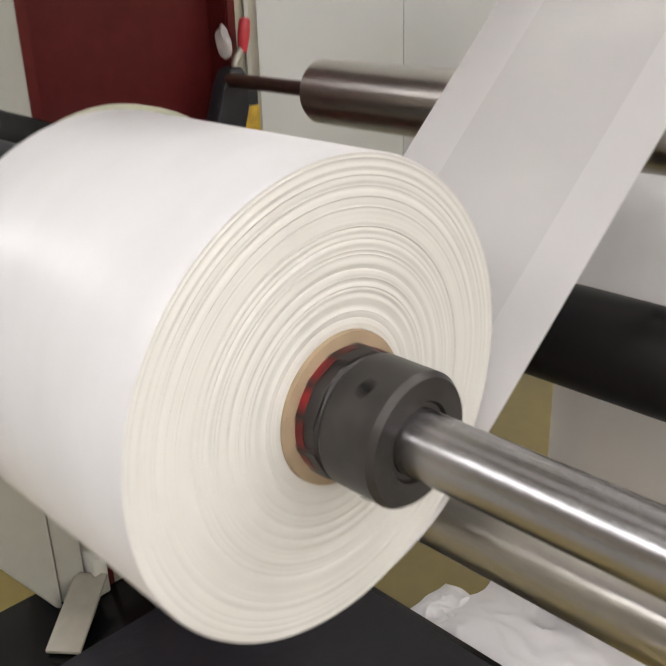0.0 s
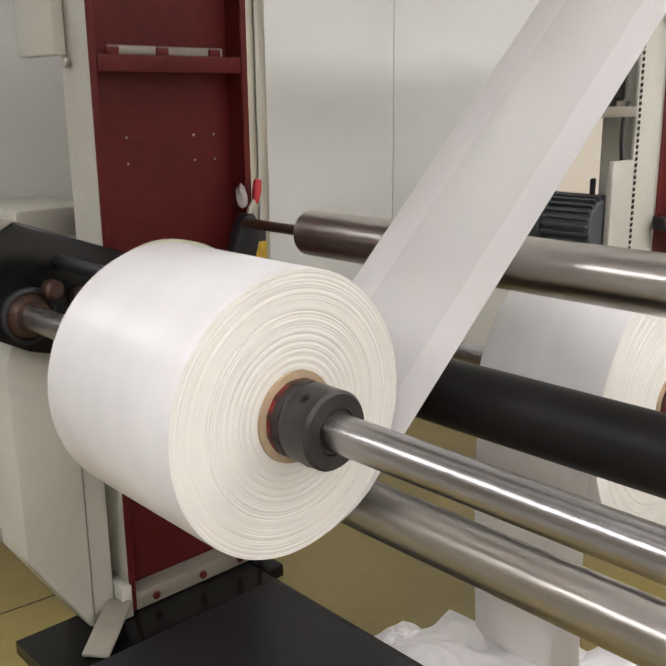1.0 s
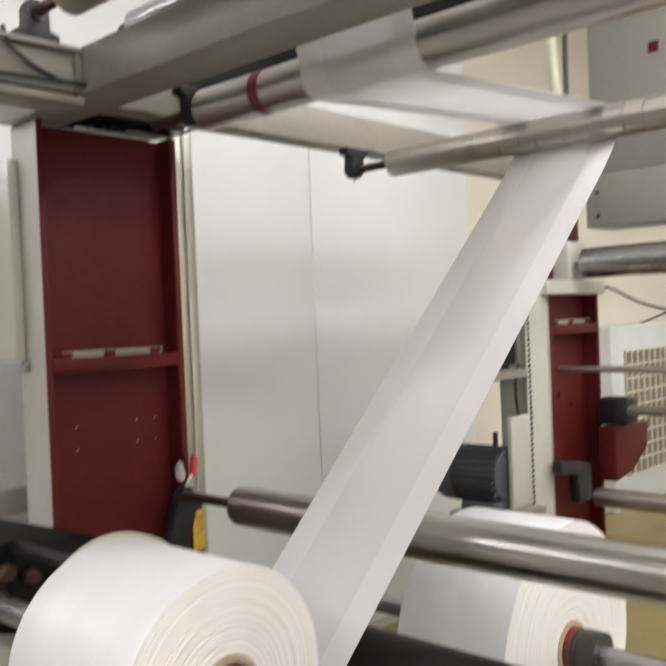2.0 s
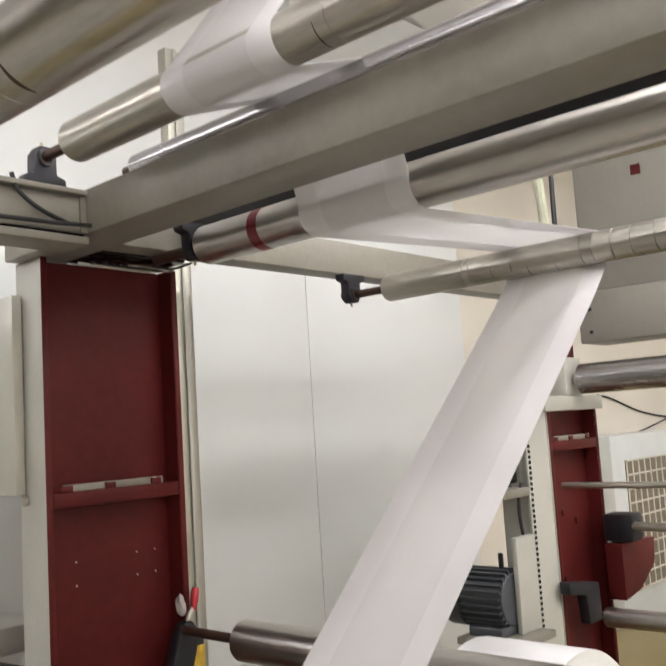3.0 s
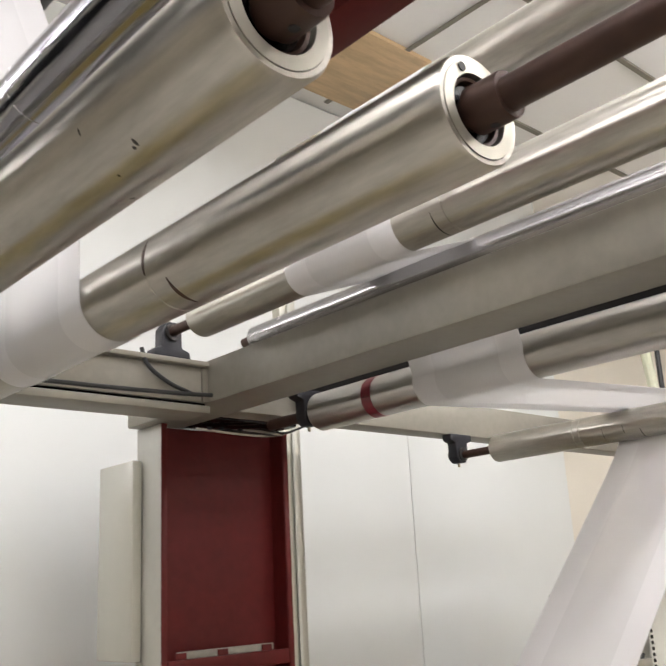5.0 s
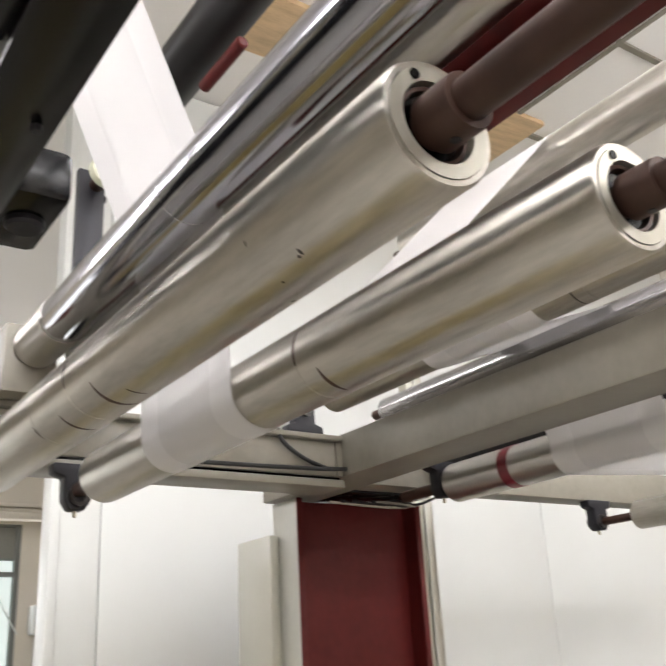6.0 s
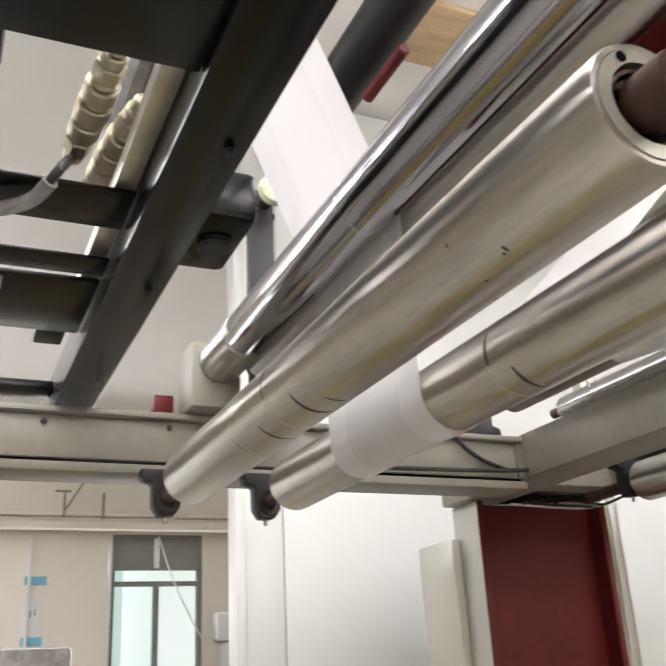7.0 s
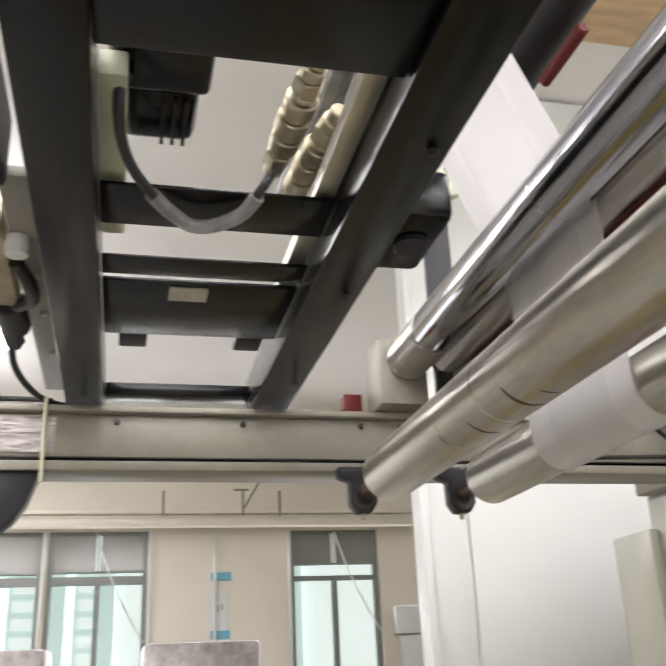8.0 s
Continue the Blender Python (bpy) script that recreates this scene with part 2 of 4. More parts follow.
# ---- the room ----
WALL_Y = 0.65
# Grey floor lies out of view, kept neutral for the rollers' reflections.
structure(link("floor", one_box(-9, 13, -7, 9, FZ - 0.15, FZ - 0.002), GREYFLOOR), "plain grey floor, unseen round the ochre area")
structure(link("floor_paint", one_box(-1.15, 8.9, -1.25, 0.94, FZ - 0.0019, FZ), FLOORM), "shiny ochre yellow floor paint round the machine")
structure(link("floor_paint_bay", one_box(-1.151, -0.7, 0.9405, 1.6, FZ - 0.0019, FZ), FLOORM), "shiny ochre yellow floor paint in the window bay")
structure(link("floor_paint_bay", one_box(-0.6995, 8.9, 0.9405, 4.99, FZ - 0.0019, FZ), FLOORM), "shiny ochre yellow floor paint in the window bay")
structure(link("ceiling", one_box(-9, 13, -7, 9, CEIL, CEIL + 0.15), CEILM), "white panel ceiling with strip lamps")
# South, west and east walls are unseen, added to close the room and bounce light.
structure(link("wall_south_bounce", one_box(-9, 13, -4.8, -4.6, FZ, CEIL), PLASTER), "plain cream wall added out of view to bounce light")
structure(link("wall_west_bounce", one_box(-9.2, -9.0, -7, 9, FZ, CEIL), PLASTER), "plain cream wall added out of view to bounce light")
structure(link("wall_east", one_box(13.0, 13.2, -7, 9, FZ, CEIL), PLASTER), "plain cream wall beyond the machine, added out of view")

partition = structure(link("wall_partition", one_box(-0.410, 2.80, WALL_Y + 0.01, WALL_Y + 0.06, FZ, CEIL - 0.01), WALLM), "glossy white sandwich panel partition wall")
seams = [-0.410, -0.285, 1.62, 2.80]
for a, b in zip(seams, seams[1:]):
    part("panel", one_box(a + 0.002, b - 0.002, WALL_Y, WALL_Y + 0.012, 0.0, CEIL - 0.02, bevel=0.0015), WALLM, partition)
structure(link("trim_partition", one_box(-0.440, -0.411, WALL_Y - 0.012, WALL_Y + 0.072, FZ, CEIL - 0.01, bevel=0.004), WALLM), "white metal edge trim of the partition wall")
structure(link("baseboard", one_box(-0.410, 2.80, WALL_Y - 0.008, WALL_Y, FZ, -0.03), GREYP), "pale skirting strip along the partition")


def window_wall():
    """Cream wall with windows: casements below, a bright transom strip and grey fixed panes above, up to the tie rail."""
    y0, y1 = 5.0, 5.2
    wins = [(-3.05, -1.88, 2.215, 2.235), (-1.84, -1.12, 2.215, 2.242), (-0.035, 0.675, 2.19, 2.275), (1.6, 2.7, 2.19, 2.275), (3.4, 4.6, 2.19, 2.275)]
    z0, z1 = 0.9, 2.54
    bm = bmesh.new()
    xs = [-9.0] + [v for w in wins for v in w[:2]] + [13.0]
    for i in range(0, len(xs), 2):
        box(bm, xs[i], xs[i + 1], y0, y1, z0, z1)
    box(bm, -9, 13, y0, y1, FZ, z0)
    box(bm, -9, 13, y0, y1, z1, CEIL)
    structure(link("wall_north", bm, PLASTER), "cream plaster wall with metal-framed windows")
    for n, (a, b, ta, tb) in enumerate(wins):
        w = thing("window_%d" % (n + 1), "metal-framed window with bright daylight and grey upper panes", "window")
        w["kind"] = "structure"
        m = (a + b) / 2
        fr = bmesh.new()
        for q in ((a, a + 0.035, z0, z1), (b - 0.035, b, z0, z1), (a + 0.036, b - 0.036, z0, z0 + 0.04), (a + 0.036, b - 0.036, z1 - 0.02, z1), (a + 0.036, b - 0.036, 2.155, ta), (a + 0.036, b - 0.036, tb, tb + 0.012)):
            box(fr, q[0], q[1], y0 + 0.03, y0 + 0.09, q[2], q[3])
        part("window_frame", fr, FRAMEG, w, "grey aluminium window frame")
        part("mullion", one_box(m - 0.02, m + 0.02, y0 + 0.029, y0 + 0.088, z0 + 0.041, 2.154), FRAMEG, w)
        part("mullion", one_box(m - 0.012, m + 0.012, y0 + 0.029, y0 + 0.088, tb + 0.013, z1 - 0.021), FRAMEW, w, "thin white glazing bar")
        for c, d in ((a + 0.034, m - 0.02), (m + 0.02, b - 0.034)):
            g = part("pane", one_box(c, d, y0 + 0.055, y0 + 0.06, z0 + 0.04, 2.156), GLASS, w)
            g.visible_shadow = False
            part("upper_pane", one_box(c, d, y0 + 0.05, y0 + 0.056, tb + 0.011, z1 - 0.019), TINTED, w, "grey tinted upper pane")
        g = part("transom_pane", one_box(a + 0.034, b - 0.034, y0 + 0.055, y0 + 0.06, ta - 0.001, tb + 0.001), GLASS, w)
        g.visible_shadow = False
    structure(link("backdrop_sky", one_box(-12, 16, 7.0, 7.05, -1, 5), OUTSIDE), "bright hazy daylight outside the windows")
    # Fronts and their window strips glow: daylight and haze are in the colour.
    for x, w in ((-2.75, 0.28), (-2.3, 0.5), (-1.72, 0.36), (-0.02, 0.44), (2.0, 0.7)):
        fac = structure(link("backdrop_facade", one_box(x, x + w, 6.9, 6.98, -1, 3.1), OUTSIDE2), "pale green far building front, glowing to give hazy daylight")
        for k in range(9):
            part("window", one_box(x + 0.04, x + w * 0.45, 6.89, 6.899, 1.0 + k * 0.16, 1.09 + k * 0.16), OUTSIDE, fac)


window_wall()

# tie rail, hangers, cords and signs of the window bay
structure(link("trim_beam", one_box(-6, 1.1, 4.80, 4.9, 2.545, 2.60, bevel=0.006), PLASTER), "pale service beam across the window bay")
structure(link("trim_beam", one_box(-6, 1.1, 4.82, 4.9, 2.64, 2.665, bevel=0.004), PLASTER), "thin pale upper rail across the window bay")
for x in (-1.87, -1.105, -0.62, -0.045):
    structure(link("trim_conduit", one_box(x - 0.010, x + 0.010, 4.965, 4.985, 0.9, 2.545), FRAMEW), "thin white conduit on the window wall")
for x in (-1.03, -0.16):
    structure(link("trim_hanger", one_box(x - 0.009, x + 0.009, 4.7, 4.72, 2.6, 2.79), BEAM), "thin steel hanger rod")
tee = thing("pipe_bracket", "grey steel tee bracket with a slanted brace on the cream wall", "bracket")
part("stem", one_box(-0.44, -0.425, 4.75, 4.77, 2.62, 2.80), BEAM, tee)
part("head", one_box(-0.50, -0.39, 4.75, 4.77, 2.801, 2.815), BEAM, tee)
part("brace", pipe([(-0.43, 4.76, 2.66), (-0.33, 4.76, 2.83), (-0.25, 4.76, 2.97)], 0.008, 6), BEAM, tee)
for x, z in ((-1.50, 2.52), (0.31, 2.52)):
    cord = thing("blind_cord", "thin pale cord hanging slanted before the window", "cord", "blind cords")
    part("cord", pipe([(x, 4.95, z), (x + 0.10, 4.95, z - 0.30), (x + 0.26, 4.95, z - 0.62), (x + 0.36, 4.95, z - 0.78)], 0.006, 6), FRAMEW, cord)
sign = thing("wall_notice", "white paper notice with blue header bars on the window wall", "notice")
part("paper", one_box(-0.66, -0.53, 4.992, 4.999, 1.79, 2.08), FRAMEW, sign)
for z0_, w_ in ((2.165, 0.155), (1.745, 0.145)):
    part("blue_bar", one_box(-0.65, -0.65 + w_, 4.99, 4.998, z0_, z0_ + 0.06), BLUEM, sign, "blue header bar")
for k in range(2):
    part("text_bar", one_box(-0.60 + k * 0.03, -0.59 + k * 0.03, 4.989, 4.9915, 1.94 + k * 0.01, 1.985 + k * 0.01), COVER, sign, "grey text bar")
wbox = thing("wall_unit", "glossy white wall unit beside the window", "wall unit")
part("case", one_box(0.75, 0.96, 4.88, 4.999, 1.73, 1.94, bevel=0.02), FRAMEW, wbox)
part("lower_case", one_box(0.80, 0.98, 4.90, 4.999, 1.40, 1.725, bevel=0.01), WALLM, wbox)

grid = bmesh.new()
for k in range(9):
    box(grid, 1.2, 9, -4.6 + k * 0.6 - 0.012, -4.6 + k * 0.6 + 0.012, CEIL - 0.012, CEIL - 0.0005)
for k in range(8, 15):
    box(grid, -8.4 + k * 1.2 - 0.012, -8.4 + k * 1.2 + 0.012, -4.6, 0.6, CEIL - 0.016, CEIL - 0.0125)
tiles = bmesh.new()
for k in range(8):
    for j in range(8, 14):
        if (k + 2 * j) % 3 == 0:
            box(tiles, -8.4 + j * 1.2 + 0.014, -7.2 + j * 1.2 - 0.014, -4.6 + k * 0.6 + 0.014, -4.0 + k * 0.6 - 0.014, CEIL - 0.006, CEIL - 0.0005)
structure(link("trim_ceiling_panel", tiles, COVER), "dull grey service panels in the white ceiling")
# Three flat orange-brown patches on the ceiling before the partition.
for xa, xb, ya, yb in ((-0.05, 0.42, 0.01, 0.30), (0.46, 0.92, 0.03, 0.42), (0.95, 1.35, 0.10, 0.56)):
    structure(link("trim_ceiling_patch", one_box(xa, xb, ya, yb, CEIL - 0.022, CEIL - 0.0005, bevel=0.003), TAN), "flat orange-brown patch on the ceiling")
structure(link("trim_ceiling_grid", grid, BEAM), "grey metal grid between the ceiling panels")
for x, w, h in ((-1.16, 0.72, 1.69), (-2.35, 0.62, 1.68)):
    pal = thing("wrapped_pallet", "tall pallet of goods wrapped in clear film", "pallet", "wrapped pallets")
    lump = one_box(x, x + w, 3.9, 4.5, 0.12, h, bevel=0.03)
    part("wrapped_block", lump, CLEARP, pal)
    part("pallet_base", one_box(x - 0.02, x + w + 0.02, 3.88, 4.52, FZ, 0.118), CARD, pal)

# Panels hang below the ceiling so that their glow brightens it.
for px, py in PANELS:
    lamp = thing("ceiling_light", "white hanging light panel, lit, several added out of view", "ceiling light", "ceiling lights")
    for q in (px - 0.45, px + 0.45):
        part("hanger", rod(0.006, CEIL - 0.32, CEIL - 0.001, (q, py, 0), "z", 8), FRAMEW, lamp)
    part("diffuser", one_box(px - 0.58, px + 0.58, py - 0.14, py + 0.14, CEIL - 0.36, CEIL - 0.321, bevel=0.005), LAMPM, lamp)


# ---- machine frame ----
AX = (-0.197, 0.752)
ROLL_R = 0.205
Y0, Y1 = -0.868, -0.545


def column(name, x0, y0, w, depth, z0, z1, web, stiff, label):
    c = thing(name, label, "steel column", "machine columns")
    t = 0.014
    part("flange", one_box(x0, x0 + t, y0 + 0.0005, y0 + depth, z0, z1, bevel=0.002), GREYP, c, "pale grey painted outer flange")
    part("flange", one_box(x0 + w - t, x0 + w, y0 + 0.0005, y0 + depth, z0, z1, bevel=0.002), GREYP, c, "pale grey painted outer flange")
    bm = bmesh.new()
    box(bm, x0 + t + 0.0005, x0 + w - t - 0.0005, y0 + web, y0 + web + 0.01, z0, z1)
    part("web", bm, RED, c, "dark red painted web")
    for xa, xb in ((x0 + t + 0.0005, x0 + t + 0.004), (x0 + w - t - 0.004, x0 + w - t - 0.0005)):
        part("web_lining", one_box(xa, xb, y0 + 0.001, y0 + web - 0.0005, z0, z1), RED, c, "dark red painted inner side of the flange")
    for xa, xb in ((x0, x0 + t + 0.003), (x0 + w - t - 0.003, x0 + w)):
        part("flange_edge", one_box(xa, xb, y0 - 0.003, y0, z0, z1, bevel=0.001), RED, c, "dark red painted front edge")
    for z in stiff:
        part("stiffener", one_box(x0 + t + 0.005, x0 + w - t - 0.005, y0 + 0.004, y0 + web - 0.001, z, z + 0.014, bevel=0.002), RED, c)
        part("stiffener_lip", one_box(x0 + t + 0.005, x0 + w - t - 0.005, y0 - 0.002, y0 + 0.003, z - 0.002, z + 0.034, bevel=0.002), RED, c)
        part("worn_strip", one_box(x0 + w * 0.12, x0 + w * 0.84, y0 + 0.004, y0 + 0.010, z + 0.0345, z + 0.052, bevel=0.001), BEAM, c, "worn grey strip with slots")
        for k in (0.10, 0.40, 0.74):
            part("slot", one_box(x0 + w * k, x0 + w * k + 0.032, y0 - 0.001, y0 + 0.0035, z + 0.0345, z + 0.05, bevel=0.002), RED, c)
    return c


col = column("machine_column", 0.0, 0.0, 0.412, 0.12, -0.034, 1.85, 0.055, (1.237,), "tall dark red steel column with pale grey flanges, on a black plinth")
for x in (0.107, 0.287, 0.345):
    for z in (1.095, 1.037):
        part("screw", lathe([(0, 0), (0.0024, 0), (0.0024, 0.003)], 8, (x, 0.05, z)), ALUF, col)
part("foot_plate", one_box(0.016, 0.396, -0.004, 0.05, -0.0335, 0.012, bevel=0.003), BEAM, col, "worn grey foot plate with bolts")
for x in (0.07, 0.21, 0.33):
    bolt(col, x, -0.006, -0.012, 0.011, material=RED)
part("side_panel", one_box(-0.03, -0.002, 0.088, 0.268, 1.27, 1.765, bevel=0.004), PANELP, col, "pale grey cover panel")
part("bracket_knob", rod(0.012, -0.012, 0.0, (-0.002, 0.085, 1.255), "x", 16), ALUF, col)
part("gusset", one_box(-0.03, -0.002, -0.02, 0.11, -0.0335, 0.05, bevel=0.003), GREYP, col)

post = thing("trim_post", "pale aluminium profile post beside the red column", "post")
post["kind"] = "structure"
part("profile", one_box(0.535, 0.566, 0.16, 0.20, FZ, 2.6, bevel=0.004), ALUF, post)
part("profile", one_box(0.569, 0.606, 0.165, 0.21, FZ, 2.6, bevel=0.006), ALUF, post)
part("bead", one_box(0.562, 0.573, 0.154, 0.1595, FZ, 2.6, bevel=0.002), GREYP, post)

plinth = thing("machine_plinth", "black painted steel plinth under the red column", "plinth")
part("base", one_box(-0.255, 0.36, -0.85, 0.085, FZ, -0.035, bevel=0.004), BLACKP, plinth)
part("column_base", one_box(0.361, 0.42, -0.08, 0.14, FZ, -0.035, bevel=0.004), BLACKP, plinth)
part("cover_plate", one_box(-0.235, 0.34, -0.84, -0.13, -0.0345, -0.0285, bevel=0.001), IRON, plinth, "dull dark grey top plate")
for x, y in ((-0.2, -0.18), (0.3, -0.18), (0.3, -0.6), (-0.2, -0.6)):
    bolt(plinth, x, y, -0.0285, 0.008, "z", h=0.004)

cab = thing("guard_case", "pale grey sheet metal guard case beside the column", "guard case")
part("shell", prism([(-0.237, 0.19), (-0.24, 0.64), (-0.215, 0.70), (-0.09, 0.70), (-0.09, -0.034), (-0.10, -0.034)], 0.005, 0.14, bevel=0.006), GREYP, cab)
part("side_strip", one_box(-0.088, -0.032, 0.012, 0.13, -0.034, 0.69, bevel=0.008), GREYP, cab)
strap = part("foot_strap", one_box(-0.032, 0.032, -0.085, 0.085, 0.0, 0.010, bevel=0.003), BEAM, plinth, "grey bent strap")
strap.matrix_basis = pose(-0.09, -0.055, -0.012, 14, 0, -50)

ledge = thing("grey_ledge", "pale grey block behind the arm, against the wall", "ledge")
part("block", one_box(-0.06, 0.16, 0.30, 0.615, 0.85, 0.925, bevel=0.01), GREYP, ledge)
part("wall_bracket", one_box(0.0, 0.1, 0.60, 0.618, 0.72, 0.85), GREYP, ledge)

# reel arm that carries the shaft
arm = thing("reel_stand", "black steel reel arm with grey end and rusty bolts", "reel arm")
ARM = [(-0.205, 0.945), (0.18, 0.80), (0.20, 0.62), (0.05, 0.60), (-0.20, 0.675), (-0.300, 0.73), (-0.275, 0.905)]
part("arm_plate", prism(ARM, -0.035, 0.0 - 0.004, bevel=0.006), BLACKP, arm)
part("end_cap", prism([(-0.301, 0.73), (-0.276, 0.906), (-0.206, 0.946), (-0.36, 0.95), (-0.42, 0.88), (-0.40, 0.76)], -0.034, 0.06, bevel=0.004), BEAM, arm, "grey steel end block")
part("bearing_ring", lathe([(0.024, -0.06), (0.036, -0.06), (0.043, -0.052), (0.05, -0.036), (0.024, -0.034)], 40, (AX[0], 0, AX[1]), closed=True), RUST, arm, "worn brown bearing ring")
part("bearing_ring", lathe([(0.05, -0.045), (0.058, -0.042), (0.06, -0.036), (0.05, -0.0355)], 40, (AX[0], 0, AX[1]), closed=True), IRON, arm)
for x, z in ((-0.145, 0.80), (-0.085, 0.775), (0.06, 0.70)):
    part("arm_bolt", lathe([(0, -0.062), (0.014, -0.062), (0.021, -0.056), (0.021, -0.036), (0.021, -0.0355)], 24, (x, 0, z)), RUST, arm, "rusty cylinder head bolt")
part("lever_stub", rod(0.01, -0.04, 0.02, (-0.42, -0.02, 0.80), "x", 16), IRON, arm)

# ---- film roll ----
random.seed(5)
roll = thing("film_roll", "large roll of milky white plastic film on a shaft", "film roll", "film rolls", (AX[0], Y1, AX[1]))


def roll_mesh(r_in, r_out, y0, y1, rings=120, seg=128):
    prof = [(r_out - 0.0015, y1), (r_out, y1 - 0.002), (r_out, y0 + 0.003), (r_out - 0.0015, y0 + 0.0008)]
    dy = 0.0
    for i in range(1, rings):
        r = r_out - (r_out - r_in) * i / rings
        dy = 0.55 * dy + random.uniform(-0.0005, 0.0005)
        if random.random() < 0.10:
            dy += random.choice((-0.0011, 0.0009))
        prof.append((r, y0 + dy))
    prof += [(r_in, y0), (r_in, y1)]
    return lathe(prof, seg, closed=True)


body = part("wound_film", roll_mesh(0.066, ROLL_R, Y0 - Y1, 0.0), ROLLE, roll)
body.data.materials.append(ROLLF)
for p in body.data.polygons:
    if math.hypot(p.center.x, p.center.z) > ROLL_R - 0.0015:
        p.material_index = 1
part("core", lathe([(0.054, Y0 - Y1 - 0.004), (0.0655, Y0 - Y1 - 0.004), (0.0655, 0.028), (0.054, 0.028)], 64, closed=True), CARD, roll, "brown cardboard core tube")
guard = thing("end_guard", "pale greenish round guard disc behind the film roll", "guard disc")
part("disc", lathe([(0.07, -0.515), (0.171, -0.520), (0.175, -0.516), (0.175, -0.49), (0.07, -0.49)], 64, (-0.155, 0, 0.777), closed=True), GREENISH, guard)
part("spacer", rod(0.014, -0.49, -0.036, (-0.12, 0, 0.855), "y", 16), IRON, guard)

shaft = thing("reel_shaft", "bright ground steel shaft with a dark chuck", "shaft", "", (AX[0], Y1, AX[1]))
part("bar", rod(0.0265, -2.3, 0.62, seg=48), SHAFT, shaft)
f0 = Y0 - Y1
part("chuck_cone", lathe([(0.027, f0 + 0.03), (0.053, f0 + 0.03), (0.053, f0 - 0.022), (0.05, f0 - 0.026), (0.027, f0 - 0.026)], 56, closed=True), CHUCK, shaft, "dark steel expanding chuck")
for k in range(6):
    a = 2 * math.pi * k / 6
    jaw = part("chuck_jaw", one_box(-0.017, 0.017, f0 - 0.024, f0 + 0.02, 0.050, 0.0538, bevel=0.0015), CHUCK, shaft)
    jaw.matrix_basis = Matrix.Rotation(a, 4, "Y")
part("chuck_body", lathe([(0.027, f0 - 0.027), (0.052, f0 - 0.027), (0.055, f0 - 0.031), (0.055, f0 - 0.078), (0.051, f0 - 0.083), (0.033, f0 - 0.083), (0.031, f0 - 0.080), (0.027, f0 - 0.080)], 56, closed=True), CHUCK, shaft)
part("face_hole", lathe([(0, -0.001), (0.0055, -0.001), (0.0055, 0.0)], 14, (0.0253, f0 - 0.0832, -0.0348)), BLACKP, shaft, "dark screw hole")
part("chuck_band", lathe([(0.0535, f0 - 0.003), (0.0545, f0 - 0.003), (0.0545, f0 - 0.012), (0.0535, f0 - 0.012)], 56, closed=True), REDW, shaft, "worn red paint band")
for k in range(3):
    a = 2 * math.pi * k / 3 + 0.5
    gs = part("grub_screw", lathe([(0, -0.056), (0.006, -0.056), (0.006, -0.05)], 12, (0, 0, 0)), BLACKP, shaft)
    gs.matrix_basis = Matrix.Translation((0, f0 - 0.055, 0)) @ Matrix.Rotation(a, 4, "Y") @ Matrix.Rotation(radians(90), 4, "X") @ Matrix.Identity(4)

# ---- rollers ----
def roller(name, x, z, r, y_near, y_far, material, label, cap=None, axle=0.014, axle_far=0.05, axle_near=0.3, grooves=(), spin=True):
    t = thing(name, label, "roller", "machine rollers", (x, y_far, z))
    length = y_near - y_far
    prof = [(r - 0.006, 0.0), (r - 0.002, 0.0), (r, -0.004)]
    for g in sorted(grooves, reverse=True):
        prof += [(r, g - y_far + 0.0012), (r - 0.0022, g - y_far), (r, g - y_far - 0.0012)]
    prof += [(r, length + 0.004), (r - 0.002, length), (r - 0.006, length)]
    part("shell", lathe(prof, 72), material, t)
    part("end_face", lathe([(axle * 1.6, -0.0012), (r - 0.006, -0.0012), (r - 0.006, -0.02), (axle * 1.6, -0.02)], 48, closed=True), material, t)
    if cap:
        part("end_cap", lathe([(0.0305, length - 0.001), (r - 0.0065, length - 0.001), (r - 0.0065, length + 0.02), (0.0305, length + 0.02)], 64, closed=True), cap, t, "bright turned aluminium end cap")
        part("bearing", lathe([(axle * 1.05, length + 0.010), (0.024, length + 0.009), (0.0255, length + 0.012), (0.0255, length + 0.02), (axle * 1.05, length + 0.02)], 40, closed=True), BLACKP, t, "greasy dark bearing")
        part("snap_ring", lathe([(0.026, length + 0.004), (0.0285, length + 0.003), (0.030, length + 0.006), (0.030, length + 0.02), (0.026, length + 0.02)], 40, closed=True), RUST, t, "brown bearing ring")
        part("cap_hole", lathe([(0, -0.0015), (0.004, -0.0015), (0.004, 0.0)], 12, (-0.018, length - 0.0008, 0.031)), BLACKP, t)
        part("collar", lathe([(axle, length - 0.03), (axle * 1.35, length - 0.03), (axle * 1.4, length - 0.027), (axle * 1.4, length + 0.003), (axle, length + 0.003)], 32, closed=True), RUST, t, "rusty axle collar")
        part("collar_screw", lathe([(0, 0), (0.004, 0), (0.004, 0.006)], 10, (0.0, length - 0.014, -axle * 1.42), "z"), IRON, t)
    else:
        part("end_face", lathe([(axle * 1.6, length + 0.0012), (r - 0.006, length + 0.0012), (r - 0.006, length + 0.02), (axle * 1.6, length + 0.02)], 48, closed=True), material, t)
    part("axle", rod(axle, length - axle_near, axle_far, seg=24), RUST, t, "rusty brown axle")
    return t


